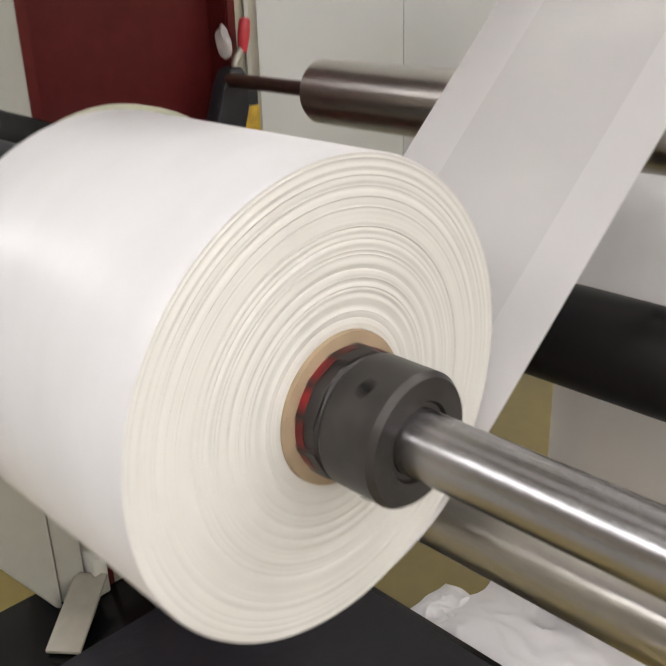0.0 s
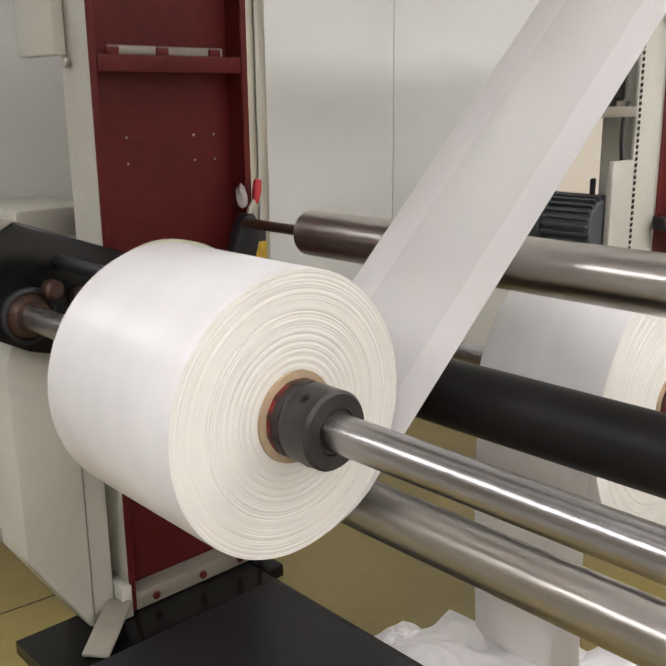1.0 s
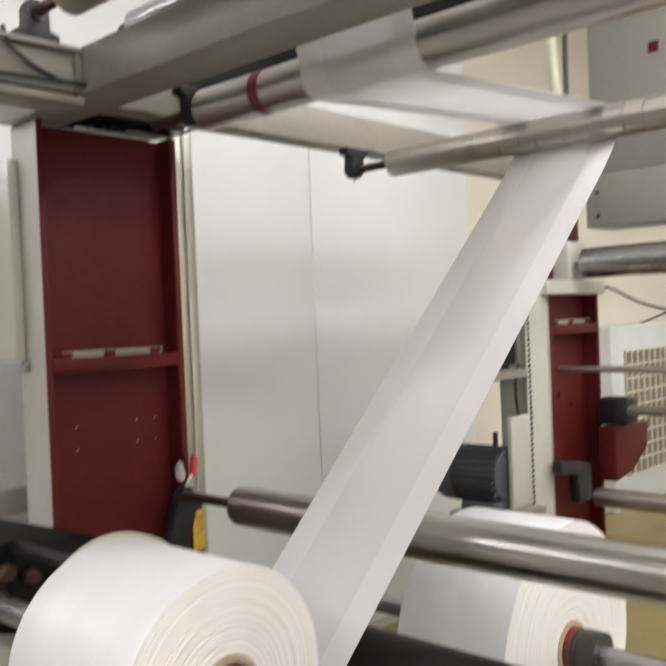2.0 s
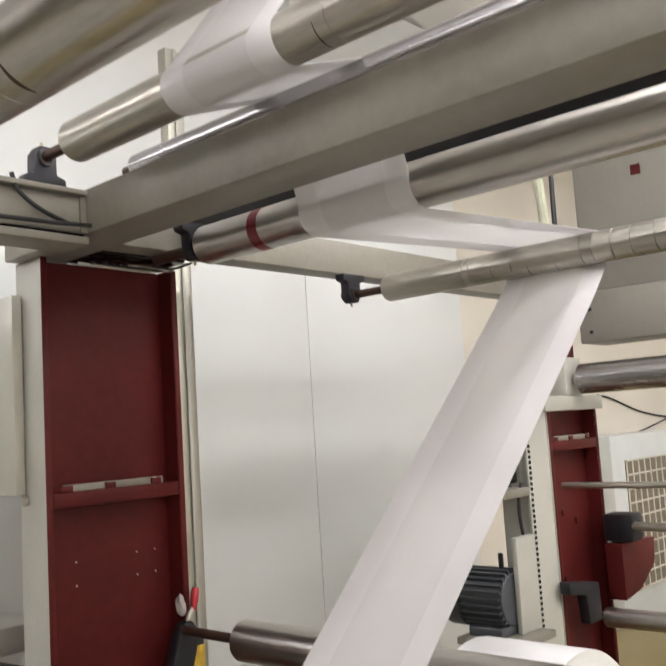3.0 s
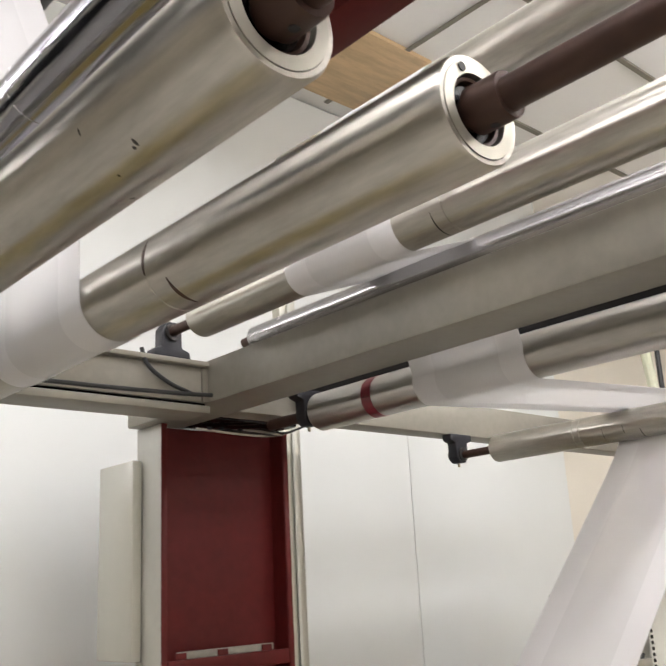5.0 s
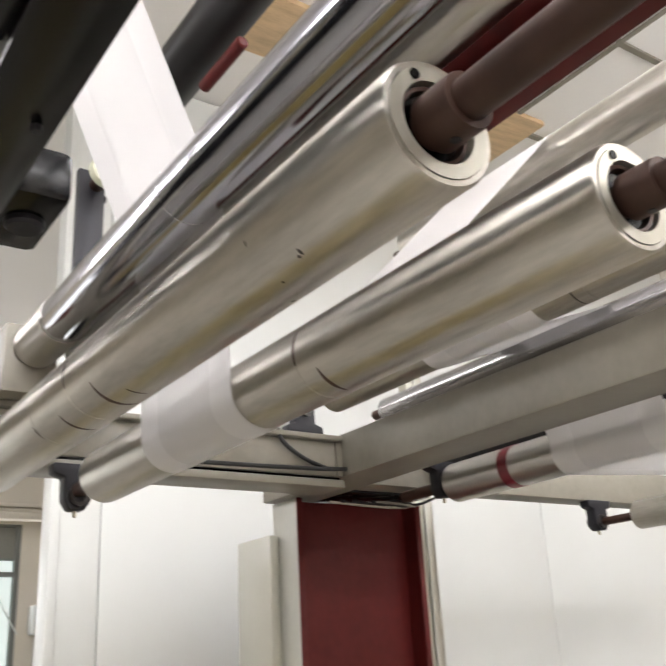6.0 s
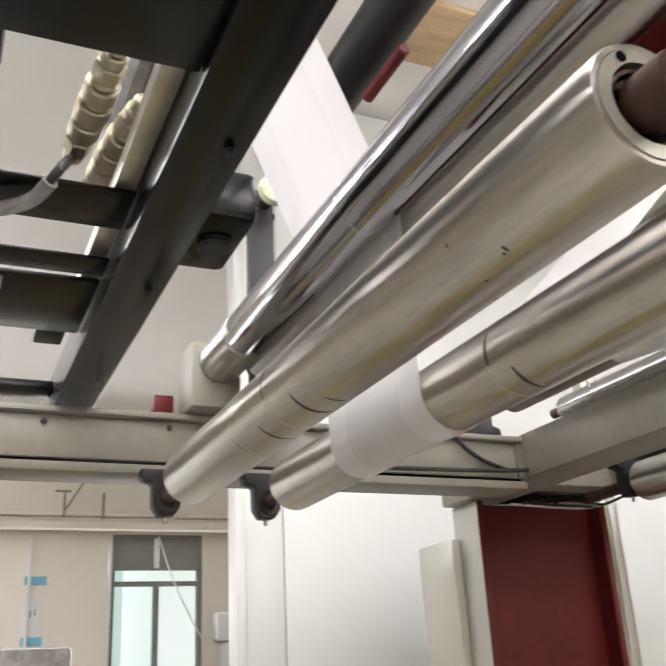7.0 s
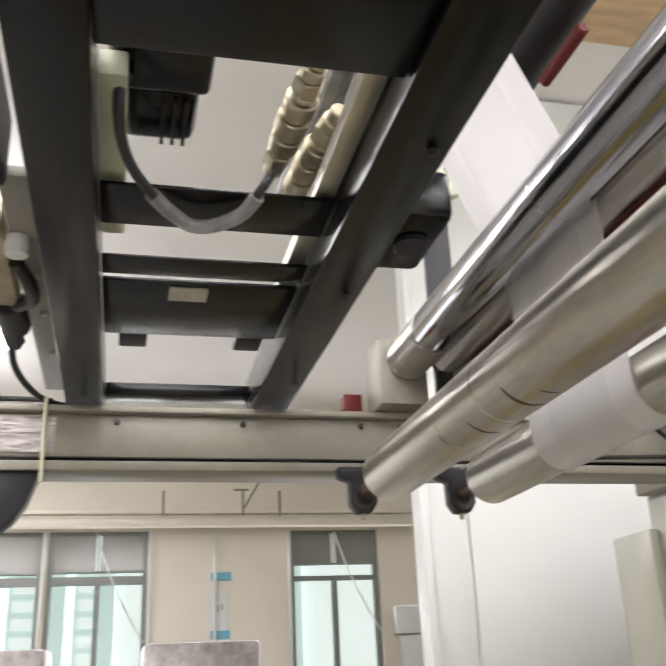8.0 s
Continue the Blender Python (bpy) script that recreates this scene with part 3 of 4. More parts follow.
NEAR = -3.0
guide = roller("guide_roller", 0.363, 0.887, 0.050, NEAR, -0.272, STEEL, "brushed steel guide roller on a dark axle", axle=0.012, axle_far=0.24)
blackr = roller("pressure_roller", 0.194, 0.682, 0.0585, NEAR, -0.20, RUBBER, "black rubber-covered pressure roller", axle=0.02, axle_far=0.18)
lower = roller("lower_roller", -0.002, 0.534, 0.0430, NEAR, -0.12, STEEL, "brushed steel lower roller", axle=0.015, axle_far=0.10)
idler = roller("idler_roller", 0.948, 1.792, 0.040, NEAR, -0.332, ALU, "scratched aluminium idler roller with tape marks", axle=0.012, axle_far=0.14, grooves=(-0.62, -0.64, -0.97, -1.0, -1.05, -1.1, -1.16))
ringr = roller("ringed_roller", 0.217, 1.831, 0.046, NEAR, -0.376, STEEL, "brushed steel roller with a red tape ring", axle=0.014, axle_far=0.20)
part("tape_ring", lathe([(0.0455, -0.188), (0.0467, -0.188), (0.0467, -0.218), (0.0455, -0.218)], 64, closed=True), TAPE, ringr, "dark red tape ring")
topr = roller("upper_roller", -0.122, 2.014, 0.044, NEAR, -0.374, ALU, "dull aluminium upper roller", axle=0.012, axle_far=0.15, grooves=(-1.12,))
thinr = roller("thin_roller", 0.085, 2.015, 0.030, NEAR, -0.30, SHAFT, "thin polished roller above the grey beam", axle=0.012, axle_far=0.05, grooves=(-0.42,))
kr = roller("free_end_roller", -0.674, 1.777, 0.0475, -1.585, -0.44, ALU, "aluminium roller with a bright end cap and rusty axle", cap=ALUF, axle=0.014, axle_far=0.17, axle_near=1.4, grooves=(-1.156,))
lr = roller("free_end_roller", -0.874, 1.777, 0.0475, -1.587, -0.468, ALU, "dented aluminium roller with a bright end cap and brown axle", cap=ALUF, axle=0.015, axle_far=0.19, axle_near=1.4, grooves=(-0.836, -0.972))


def arc_mark(parent, r, y, a0, a1, w, material=RUST):
    """A thin dark scratch or tape edge round part of a roller."""
    bm = bmesh.new()
    n = 14
    rows = []
    for k in range(n + 1):
        a = radians(a0 + (a1 - a0) * k / n)
        q = 0.25 + 0.75 * math.sin(math.pi * k / n)
        rows.append([bm.verts.new(((r + h) * math.cos(a), y + s * w * q / 2, (r + h) * math.sin(a))) for s, h in ((-1, -0.0004), (-1, 0.0003), (1, 0.0003), (1, -0.0004))])
    for p, q in zip(rows, rows[1:]):
        for m in range(4):
            bm.faces.new((p[m], q[m], q[(m + 1) % 4], p[(m + 1) % 4]))
    bm.faces.new(rows[0])
    bm.faces.new(rows[-1][::-1])
    bmesh.ops.recalc_face_normals(bm, faces=bm.faces)
    return part("scratch", bm, material, parent)


for y, a0, a1, w in ((-0.452, 225, 285, 0.006), (-0.573, 215, 290, 0.007), (-0.504, 150, 200, 0.004), (-0.363, 215, 240, 0.003), (-0.62, 250, 280, 0.003)):
    arc_mark(lr, 0.0475, y, a0, a1, w)
random.seed(11)
for k in range(5):
    a = random.uniform(190, 290)
    arc_mark(lr, 0.0475, random.uniform(-1.09, -0.90), a, a + random.uniform(3, 9), random.uniform(0.0015, 0.005), CHUCK)
for y, a0, a1, w in ((-0.716, 150, 200, 0.006), (-0.75, 215, 270, 0.006)):
    arc_mark(kr, 0.0475, y, a0, a1, w)
for k in range(9):
    a = random.uniform(170, 260)
    arc_mark(idler, 0.040, -0.36 - 0.07 * k + random.uniform(-0.02, 0.02), a, a + random.uniform(30, 80), random.uniform(0.001, 0.004), CHUCK)
arc_mark(topr, 0.044, -0.72, 200, 280, 0.003, CHUCK)
nr = roller("chrome_roller", -0.776, 2.043, 0.044, NEAR, -0.33, CHROME, "mirror chrome roller beside the black frame", axle=0.02, axle_far=0.05, grooves=(-0.995,))
part("end_sleeve", lathe([(0.0435, -0.002), (0.0450, -0.002), (0.0450, -0.155), (0.0435, -0.155)], 64, closed=True), STEEL, nr, "dull grey end sleeve")
pr = roller("grey_roller", -0.697, 2.045, 0.033, NEAR, -0.34, STEEL, "grey steel roller beside the chrome one", axle=0.015, axle_far=0.05)
mr = roller("high_roller", 0.0, 2.33, 0.047, NEAR, -0.55, ALU, "aluminium roller high over the grey beam", axle=0.014, axle_far=0.06)

# ---- upper frame ----
fr = thing("machine_gantry", "grey painted steel upper machine frame on the column", "machine frame")
part("long_beam", one_box(-0.03, 0.10, -3.2, 0.12, 1.852, 1.955, bevel=0.005), BEAM, fr)
bm = bmesh.new()
box(bm, -3.2, -0.032, -0.255, -0.17, 1.852, 1.935, bevel=0.003)
part("side_beam", bm, BEAM, fr)
part("beam_flange", one_box(-3.2, -0.0325, -0.272, -0.165, 1.9355, 1.948, bevel=0.003), BEAM, fr)
part("beam_flange", one_box(-3.2, -0.0325, -0.272, -0.165, 1.824, 1.842, bevel=0.003), BEAM, fr)
# Black strip paints the shade in the recess above the lower flange.
part("beam_recess_shade", one_box(-3.2, -0.033, -0.25, -0.18, 1.8425, 1.8515), BLACKP, fr)
part("far_rail", one_box(0.101, 2.4, -0.20, -0.12, 1.853, 1.955, bevel=0.004), BEAM, fr)
part("beam_end_plate", one_box(-0.046, -0.0305, -0.262, -0.17, 1.853, 1.9345), BEAM, fr)
for x in (-0.78, -0.862, -1.10, -1.34, -1.6):
    bolt(fr, x, -0.256, 1.92, 0.006)
bolt(fr, -0.862, -0.273, 1.833, 0.005)
for i in range(9):
    bolt(fr, 0.13 + i * 0.03, -0.03 - 0.012 * (i % 2), 1.845, 0.008, "z")


def pillow_block(x, y, z, label, down=False):
    """A plummer block whose shaft hole is at x, y, z."""
    p = thing("bearing_block", label, "bearing block", "bearing blocks")
    s = -1 if down else 1
    part("housing", prism([(x - 0.05, z - s * 0.062), (x + 0.05, z - s * 0.062), (x + 0.048, z - s * 0.042), (x + 0.027, z - s * 0.035), (x + 0.026, z + s * 0.008), (x + 0.014, z + s * 0.026), (x - 0.014, z + s * 0.026), (x - 0.026, z + s * 0.008), (x - 0.027, z - s * 0.035), (x - 0.048, z - s * 0.042)], y - 0.018, y + 0.018, bevel=0.004), IRON, p)
    part("insert", lathe([(0.013, -0.024), (0.02, -0.024), (0.021, 0.024), (0.013, 0.024)], 24, (x, y, z), closed=True), CHUCK, p)
    part("grease_nipple", rod(0.004, 0.0, 0.012, (x, y, z + s * (0.027 if not down else 0.038)), "z", 10), BRASS, p)
    return p


# Fills the dark band between the long beam and the ringed roller.
bar = thing("dark_crossbar", "plain dark bar in the dark band above the ringed roller", "bar")
part("bar", one_box(0.27, 0.36, -3.1, -0.21, 1.893, 1.965, bevel=0.004), RUBBER, bar)
# Black box and red cap added for the dark, shaded cavity here.
drv = thing("cavity_fill", "black box filling the dark cavity under the grey beam", "housing")
part("case", one_box(0.103, 0.38, -0.09, 0.10, 1.853, 1.93, bevel=0.006), BLACKP, drv)
part("red_cap", rod(0.02, -0.03, 0.0, (0.30, -0.09, 1.88), "y", 20), RED, drv, "dark red end cap")
pillow_block(-0.122, -0.235, 2.011, "dark cast iron bearing block on the grey beam")
pillow_block(0.940, -0.19, 1.793, "dark cast iron bearing block hanging under the rail", True)
pillow_block(0.217, -0.33, 1.829, "dark bearing block beside the column top", True)
pillow_block(-0.674, -0.285, 1.766, "dark bearing block under the grey beam", True)
pillow_block(-0.874, -0.285, 1.766, "dark bearing block under the grey beam", True)

blk = thing("roller_block", "pale cream steel block that carries the chrome roller", "bearing block")
part("plate", one_box(-0.835, -0.735, -0.325, -0.22, 1.949, 2.085, bevel=0.004), BEAM, blk)
part("red_pad", one_box(-0.885, -0.845, -0.22, -0.18, 1.949, 2.0, bevel=0.003), RED, blk, "dark red pad")

# ---- the running film ----
NEAR_EDGE, FAR_EDGE = (Y0 + 0.002, -1.01), (Y1 - 0.022, -0.725)
web_pts = []
RB = {"idler": (0.948, 1.792, 0.0408), "ring": (0.217, 1.831, 0.0468), "thin": (0.085, 2.015, 0.0308), "upper": (-0.122, 2.014, 0.0448), "high": (0.0, 2.33, 0.0478), "free": (-0.674, 1.777, 0.0483), "chrome": (-0.776, 2.043, 0.0448)}


def lead(key, a, steps):
    """Run the film straight from its end to the roller's surface at angle a."""
    x, z, r = RB[key]
    q = Vector((x + r * math.cos(radians(a)), z + r * math.sin(radians(a))))
    p = Vector(web_pts[-1])
    web_pts.extend(tuple(p.lerp(q, k / steps)) for k in range(1, steps))


def wrap_round(key, a0, a1, n=14):
    x, z, r = RB[key]
    web_pts.extend(arc((x, z), r, a0, a1, n))


d = Vector((RB["idler"][0] - AX[0], RB["idler"][1] - AX[1])).normalized()
n = Vector((d.y, -d.x))
ang = math.degrees(math.atan2(n.y, n.x))
web_pts += arc(AX, ROLL_R + 0.0015, ang - 25, ang, 6)
lead("idler", ang, 24)
wrap_round("idler", ang, 92)
lead("ring", 272, 14)
wrap_round("ring", 272, 165)
lead("thin", 25, 6)
wrap_round("thin", 25, 78, 6)
lead("upper", 295, 5)
wrap_round("upper", 295, 160)
lead("high", -30, 8)
wrap_round("high", -30, 135)
lead("free", 318, 14)
wrap_round("free", 318, 178)
lead("chrome", 0, 6)
wrap_round("chrome", 0, 60, 8)
p = Vector(web_pts[-1])
web_pts += [tuple(p.lerp(Vector((-1.02, 2.72)), k / 12)) for k in range(1, 13)]
web = thing("film_web", "thin milky white gusseted plastic film running over the rollers", "plastic film")
part("film_layer", sheet(web_pts, Y0 + 0.002, Y1 - 0.002, columns=10, near=NEAR_EDGE, far=FAR_EDGE), FILM, web)
for name, fa_, fb_ in (("gusset_fold", 0.0, 0.20), ("gusset_fold", 0.78, 1.0)):
    lo, hi = NEAR_EDGE, FAR_EDGE
    g0 = tuple(a + (b - a) * fa_ for a, b in zip(lo, hi))
    g1 = tuple(a + (b - a) * fb_ for a, b in zip(lo, hi))
    part(name, sheet(web_pts, 0, 0, columns=3, near=g0, far=g1, shift=0.0012), FILM2, web, "folded gusset under the film's edge")

# ---- second roll and its film ----
roll_b = thing("film_roll", "wide roll of white plastic film on the second shaft", "film roll", "film rolls", (0.80, -0.64, 0.54))
body = part("wound_film", roll_mesh(0.068, 0.30, -0.29, 0.0), ROLLE, roll_b)
body.data.materials.append(ROLLF)
for p in body.data.polygons:
    if math.hypot(p.center.x, p.center.z) > 0.2985:
        p.material_index = 1
part("core", lathe([(0.054, -0.294), (0.0675, -0.294), (0.0675, 0.01), (0.054, 0.01)], 64, closed=True), CARD, roll_b, "brown cardboard core tube")
part("chuck", lathe([(0.027, -0.29), (0.053, -0.29), (0.053, -0.32), (0.05, -0.322), (0.055, -0.33), (0.055, -0.37), (0.027, -0.37)], 48, closed=True), CHUCK, roll_b, "dark steel chuck")
part("chuck_band", lathe([(0.0535, -0.297), (0.0545, -0.297), (0.0545, -0.31), (0.0535, -0.31)], 48, closed=True), REDW, roll_b, "orange red band")
part("bar", rod(0.0255, -2.2, 0.5, seg=32), SHAFT, roll_b)


# ---- far machine side ----
colb = column("machine_column", 1.80, -0.35, 0.39, 0.14, FZ, 1.40, 0.055, (1.255,), "dark red steel column of the far machine unit with pale flanges")
part("head_plate", one_box(1.76, 2.22, -0.37, -0.20, 1.401, 1.455, bevel=0.004), GREYP, colb, "pale grey head plate")
part("perforated_strip", one_box(1.630, 1.66, -0.353, -0.343, 0.45, 2.0, bevel=0.001), GREYP, colb, "pale perforated cable strip")
for i in range(80):
    part("hole", one_box(1.638, 1.652, -0.3545, -0.3525, 0.5 + i * 0.0185, 0.511 + i * 0.0185), BLACKP, colb)
part("side_plate", one_box(1.661, 1.799, -0.345, -0.22, FZ, 1.45, bevel=0.003), GREYP, colb, "pale grey side plate")
part("upper_web", one_box(1.86, 2.15, -0.30, -0.28, 1.456, 1.86), RED, colb)
for x, z in ((1.95, 1.02), (1.93, 0.78), (2.05, 0.98)):
    bolt(colb, x, -0.30, z, 0.012, material=RED)
part("tie_bar", rod(0.012, -2.6, -0.3, (1.96, 0, 1.12), "y", 16), ALU, colb)
part("lever", prism([(1.765, 0.80), (1.99, 0.765), (1.995, 0.63), (1.90, 0.63), (1.885, 0.735), (1.77, 0.755)], -0.40, -0.36, bevel=0.004), IRON, colb, "dark lever")

farrol = thing("far_roller", "polished steel roller of the far machine unit", "roller", "far rollers")
part("shell", rod(0.057, -3.0, -0.40, (2.0, 0, 1.515), "y", 48), SHAFT, farrol)
part("end_block", one_box(1.93, 2.06, -0.37, -0.30, 1.456, 1.60, bevel=0.004), GREYP, farrol)
part("stub", rod(0.022, -0.40, -0.37, (2.0, 0, 1.515), "y", 24), ALU, farrol)
farrol2 = thing("far_roller", "dull steel roller low on the far machine unit", "roller", "far rollers")
part("shell", rod(0.037, -3.0, -0.365, (2.10, 0, 0.615), "y", 40), STEEL, farrol2)
part("stub", rod(0.018, -0.365, -0.28, (2.10, 0, 0.615), "y", 20), IRON, farrol2)
farrol3 = thing("far_rod", "thin steel rod with clamps on the far unit", "rod", "far rollers")
part("bar", rod(0.017, -3.0, -0.40, (2.12, 0, 0.953), "y", 24), ALU, farrol3)
part("clamp", one_box(2.10, 2.20, -0.50, -0.38, 0.895, 1.0, bevel=0.014), IRON, farrol3)
part("bracket", prism([(2.10, 0.89), (2.40, 0.88), (2.385, 0.78), (2.24, 0.70), (2.10, 0.68)], -0.45, -0.38, bevel=0.004), RED, farrol3, "dark red bracket")

jb = thing("control_box", "grey steel box hung over the far machine unit", "box")
part("case", one_box(2.04, 2.26, -3.0, -0.39, 1.65, 1.845, bevel=0.006), COVER, jb)
for y in (-0.44, -0.9):
    for z in (1.69, 1.778):
        bolt(jb, 2.039, y, z, 0.008, "x")
panel = thing("cover_panel", "large grey cover panel over the far machine unit", "panel")
part("plate", one_box(2.16, 2.20, -3.0, -0.36, 1.861, 2.75, bevel=0.006), COVER, panel)
part("sticker", one_box(2.157, 2.1595, -0.640, -0.602, 2.285, 2.325), RED, panel, "torn dark red sticker")
part("yellow_hose", pipe([(2.05, -0.3, 1.87), (2.02, -0.3, 2.1), (1.98, -0.3, 2.35), (1.98, -0.3, 2.6)], 0.02), GREENISH, panel, "pale yellow hose")
part("cable", pipe([(2.15, -0.27, 1.87), (2.13, -0.28, 2.2), (2.16, -0.27, 2.6)], 0.01), CABLE, panel)

motor = thing("electric_motor", "dark grey finned electric motor on a grey base", "electric motor")
MX, MY, MZ = 1.51, -0.27, 0.785
part("housing", rod(0.085, -0.065, 0.10, (MX, MY, MZ), "y", 40), MOTORM, motor)
for k in range(26):
    a = 2 * math.pi * k / 26
    f = part("fin", one_box(-0.003, 0.003, -0.06, 0.095, 0.084, 0.100), MOTORM, motor)
    f.matrix_basis = Matrix.Translation((MX, MY, MZ)) @ Matrix.Rotation(a, 4, "Y")
part("fan_cover", lathe([(0.08, 0.101), (0.101, 0.104), (0.099, 0.17), (0.08, 0.205), (0, 0.21)], 40, (MX, MY, MZ), "y"), MOTORM, motor, "smooth fan cowl")
part("lifting_eye", rod(0.009, 0.0, 0.05, (MX, MY - 0.02, MZ + 0.098), "z", 12), IRON, motor)
part("foot", one_box(MX - 0.09, MX + 0.09, MY - 0.06, MY + 0.07, MZ - 0.115, MZ - 0.082, bevel=0.006), MOTORM, motor)
part("base_plate", one_box(MX - 0.12, MX + 0.12, MY - 0.14, MY + 0.10, MZ - 0.14, MZ - 0.1155, bevel=0.004), BEAM, motor)
stand = thing("motor_stand", "grey steel stand under the motor", "stand")
part("box", one_box(MX - 0.10, MX + 0.10, MY - 0.13, MY + 0.06, FZ, MZ - 0.1405, bevel=0.006), GREYP, stand)
cabb = thing("switch_box", "small pale grey box beside the motor", "box")
part("case", one_box(1.505, 1.628, -0.358, -0.337, 0.67, 0.985, bevel=0.005), GREYP, cabb)
part("cable", pipe([(1.60, -0.33, 0.985), (1.57, -0.34, 1.05), (1.575, -0.34, 1.12), (1.6, -0.34, 1.16)], 0.006), CABLE, cabb)
blackbox = thing("black_unit", "black drive unit hung beside the far column", "drive unit")
part("case", one_box(1.45, 1.60, -0.33, -0.10, 1.16, 1.36, bevel=0.01), BLACKP, blackbox)
part("tray", one_box(1.40, 1.62, -0.36, -0.08, 1.115, 1.145, bevel=0.004), BEAM, blackbox)
part("bracket", one_box(1.60, 1.66, -0.30, -0.12, 1.12, 1.40), BEAM, blackbox)

far_wall = structure(link("wall_far", one_box(9.0, 9.2, -7, 5.0, FZ, CEIL), PLASTER), "cream plaster wall at the far end of the hall")
cream = structure(link("wall_cream", one_box(2.86, 8.99, 0.95, 1.05, FZ, CEIL), PLASTER), "cream plaster wall beyond the partition")
vent = thing("vent_unit", "white cabinet with a beige louvred vent against the cream wall", "vent")
VX, VY = 4.83, 0.949
part("cabinet", one_box(VX - 0.2, VX + 1.1, VY - 0.2, VY, FZ, 1.22, bevel=0.01), FRAMEW, vent)
part("vent_mesh", one_box(VX + 0.0, VX + 0.9, VY - 0.206, VY - 0.2005, 0.16, 1.04), MESHG, vent)
for i in range(10):
    part("bar", one_box(VX + i * 0.1, VX + 0.012 + i * 0.1, VY - 0.213, VY - 0.2065, 0.16, 1.04), PLASTER, vent)
for i in range(10):
    part("bar", one_box(VX, VX + 0.912, VY - 0.2195, VY - 0.2135, 0.16 + i * 0.097, 0.171 + i * 0.097), PLASTER, vent)
wallw = thing("wall_cable", "thin dark cables sagging along the cream wall", "cable")
part("wire", pipe([(4.9, 0.94, 1.51), (5.1, 0.938, 1.49), (5.29, 0.94, 1.444), (5.58, 0.94, 1.376), (6.06, 0.94, 1.317), (6.6, 0.94, 1.30)], 0.007), CABLE, wallw)
part("wire", pipe([(5.3, 0.94, 1.20), (5.53, 0.94, 1.21), (6.05, 0.94, 1.29), (6.6, 0.94, 1.38)], 0.006), CABLE, wallw)
alarm = thing("alarm_box", "small red alarm box on the cream wall", "alarm box")
part("case", one_box(6.28, 6.44, VY - 0.05, VY + 0.0005, 1.42, 1.56, bevel=0.006), REDP, alarm)
part("button", rod(0.025, -0.012, 0.0, (6.36, VY - 0.051, 1.49), "y", 16), FRAMEW, alarm)

# lever bracket, knob and sticker at the guide roller's far end
lev = thing("roller_bracket", "black cast bracket with a yellow sticker, holding the guide roller axle", "bracket")
part("arm", prism([(0.290, 0.72), (0.365, 0.72), (0.400, 0.835), (0.402, 0.885), (0.388, 0.908), (0.362, 0.906), (0.345, 0.875)], -0.045, -0.006, bevel=0.006), IRON, lev)
part("sticker", one_box(0.415, 0.452, -0.008, -0.0045, 0.72, 0.83), YELLOW, lev, "crinkled yellow warning sticker")
part("mount", one_box(0.413, 0.455, -0.004, 0.12, 0.70, 0.86, bevel=0.004), IRON, lev)
knob = thing("hand_knob", "red plastic handle wrapped in crinkled clear film", "knob")
grip = part("grip", lathe([(0, 0.062), (0.008, 0.058), (0.0115, 0.03), (0.010, 0.004), (0.007, 0.0), (0, 0.0)], 20, (0, 0, 0), "z"), REDP, knob)
grip.matrix_basis = pose(0.412, -0.03, 0.988, 0, 190, 0)
part("stem", pipe([(0.385, -0.03, 0.895), (0.382, -0.03, 0.915), (0.396, -0.03, 0.93), (0.404, -0.03, 0.942)], 0.007), ALUF, knob)
wrap = bmesh.new()
bmesh.ops.create_icosphere(wrap, subdivisions=3, radius=0.027)
for v in wrap.verts:
    v.co = Vector((v.co.x * 0.5, v.co.y * 0.5, v.co.z)) * (1 + 0.45 * noise.noise(v.co * 45))
    v.co += Vector((0.362, -0.03, 0.952))
part("wrap", wrap, CLEARP, knob, "crinkled clear plastic wrap")

# ---- floor clutter ----
def crumple(parent, name, x, y, w, d, h, seed):
    bm = bmesh.new()
    bmesh.ops.create_grid(bm, x_segments=46, y_segments=46, size=0.5)
    for v in bm.verts:
        px_, py_ = v.co.x, v.co.y
        q = Vector((px_ * 3 + seed, py_ * 3, seed))
        ridge = 1 - abs(noise.noise(q)) * 2.2
        ridge2 = 1 - abs(noise.noise(q * 1.9)) * 2
        edge = max(0.0, 1 - (max(abs(px_), abs(py_)) * 2) ** 4)
        rr = 1 + 0.25 * noise.noise((math.atan2(py_, px_) * 1.3, seed, 0))
        v.co = Vector((x + px_ * w * rr, y + py_ * d * rr, FZ + 0.004 + h * edge * max(0, 0.55 * ridge + 0.3 * ridge2 + 0.35)))
    return part(name, bm, PAPERM, parent)


scrap = thing("film_scrap", "crumpled heap of white waste film on the floor", "waste film", "waste film")
crumple(scrap, "crumpled_sheet", 0.48, -0.67, 0.26, 0.34, 0.022, 3.1)
crumple(scrap, "torn_strip", 0.43, -0.50, 0.12, 0.10, 0.012, 5.3)
scrap_b = thing("film_scrap", "flat creased white waste film on the floor", "waste film", "waste film")
crumple(scrap_b, "crumpled_sheet", 0.74, -1.0, 0.34, 0.34, 0.05, 7.7)
hang = thing("hanging_film", "loose white film hanging from the second roll", "plastic film")
DROP = [(0.499, 0.56), (0.498, 0.45), (0.50, 0.3), (0.505, 0.15), (0.515, 0.0), (0.56, FZ + 0.012), (0.7, FZ + 0.008)]
part("film_layer", sheet(DROP, -0.92, -0.65, wave=0.004, columns=12), FILM, hang)
part("gusset_fold", sheet(DROP, -0.72, -0.652, wave=0.004, columns=5, shift=0.0015), FILM2, hang, "folded edge of the film")
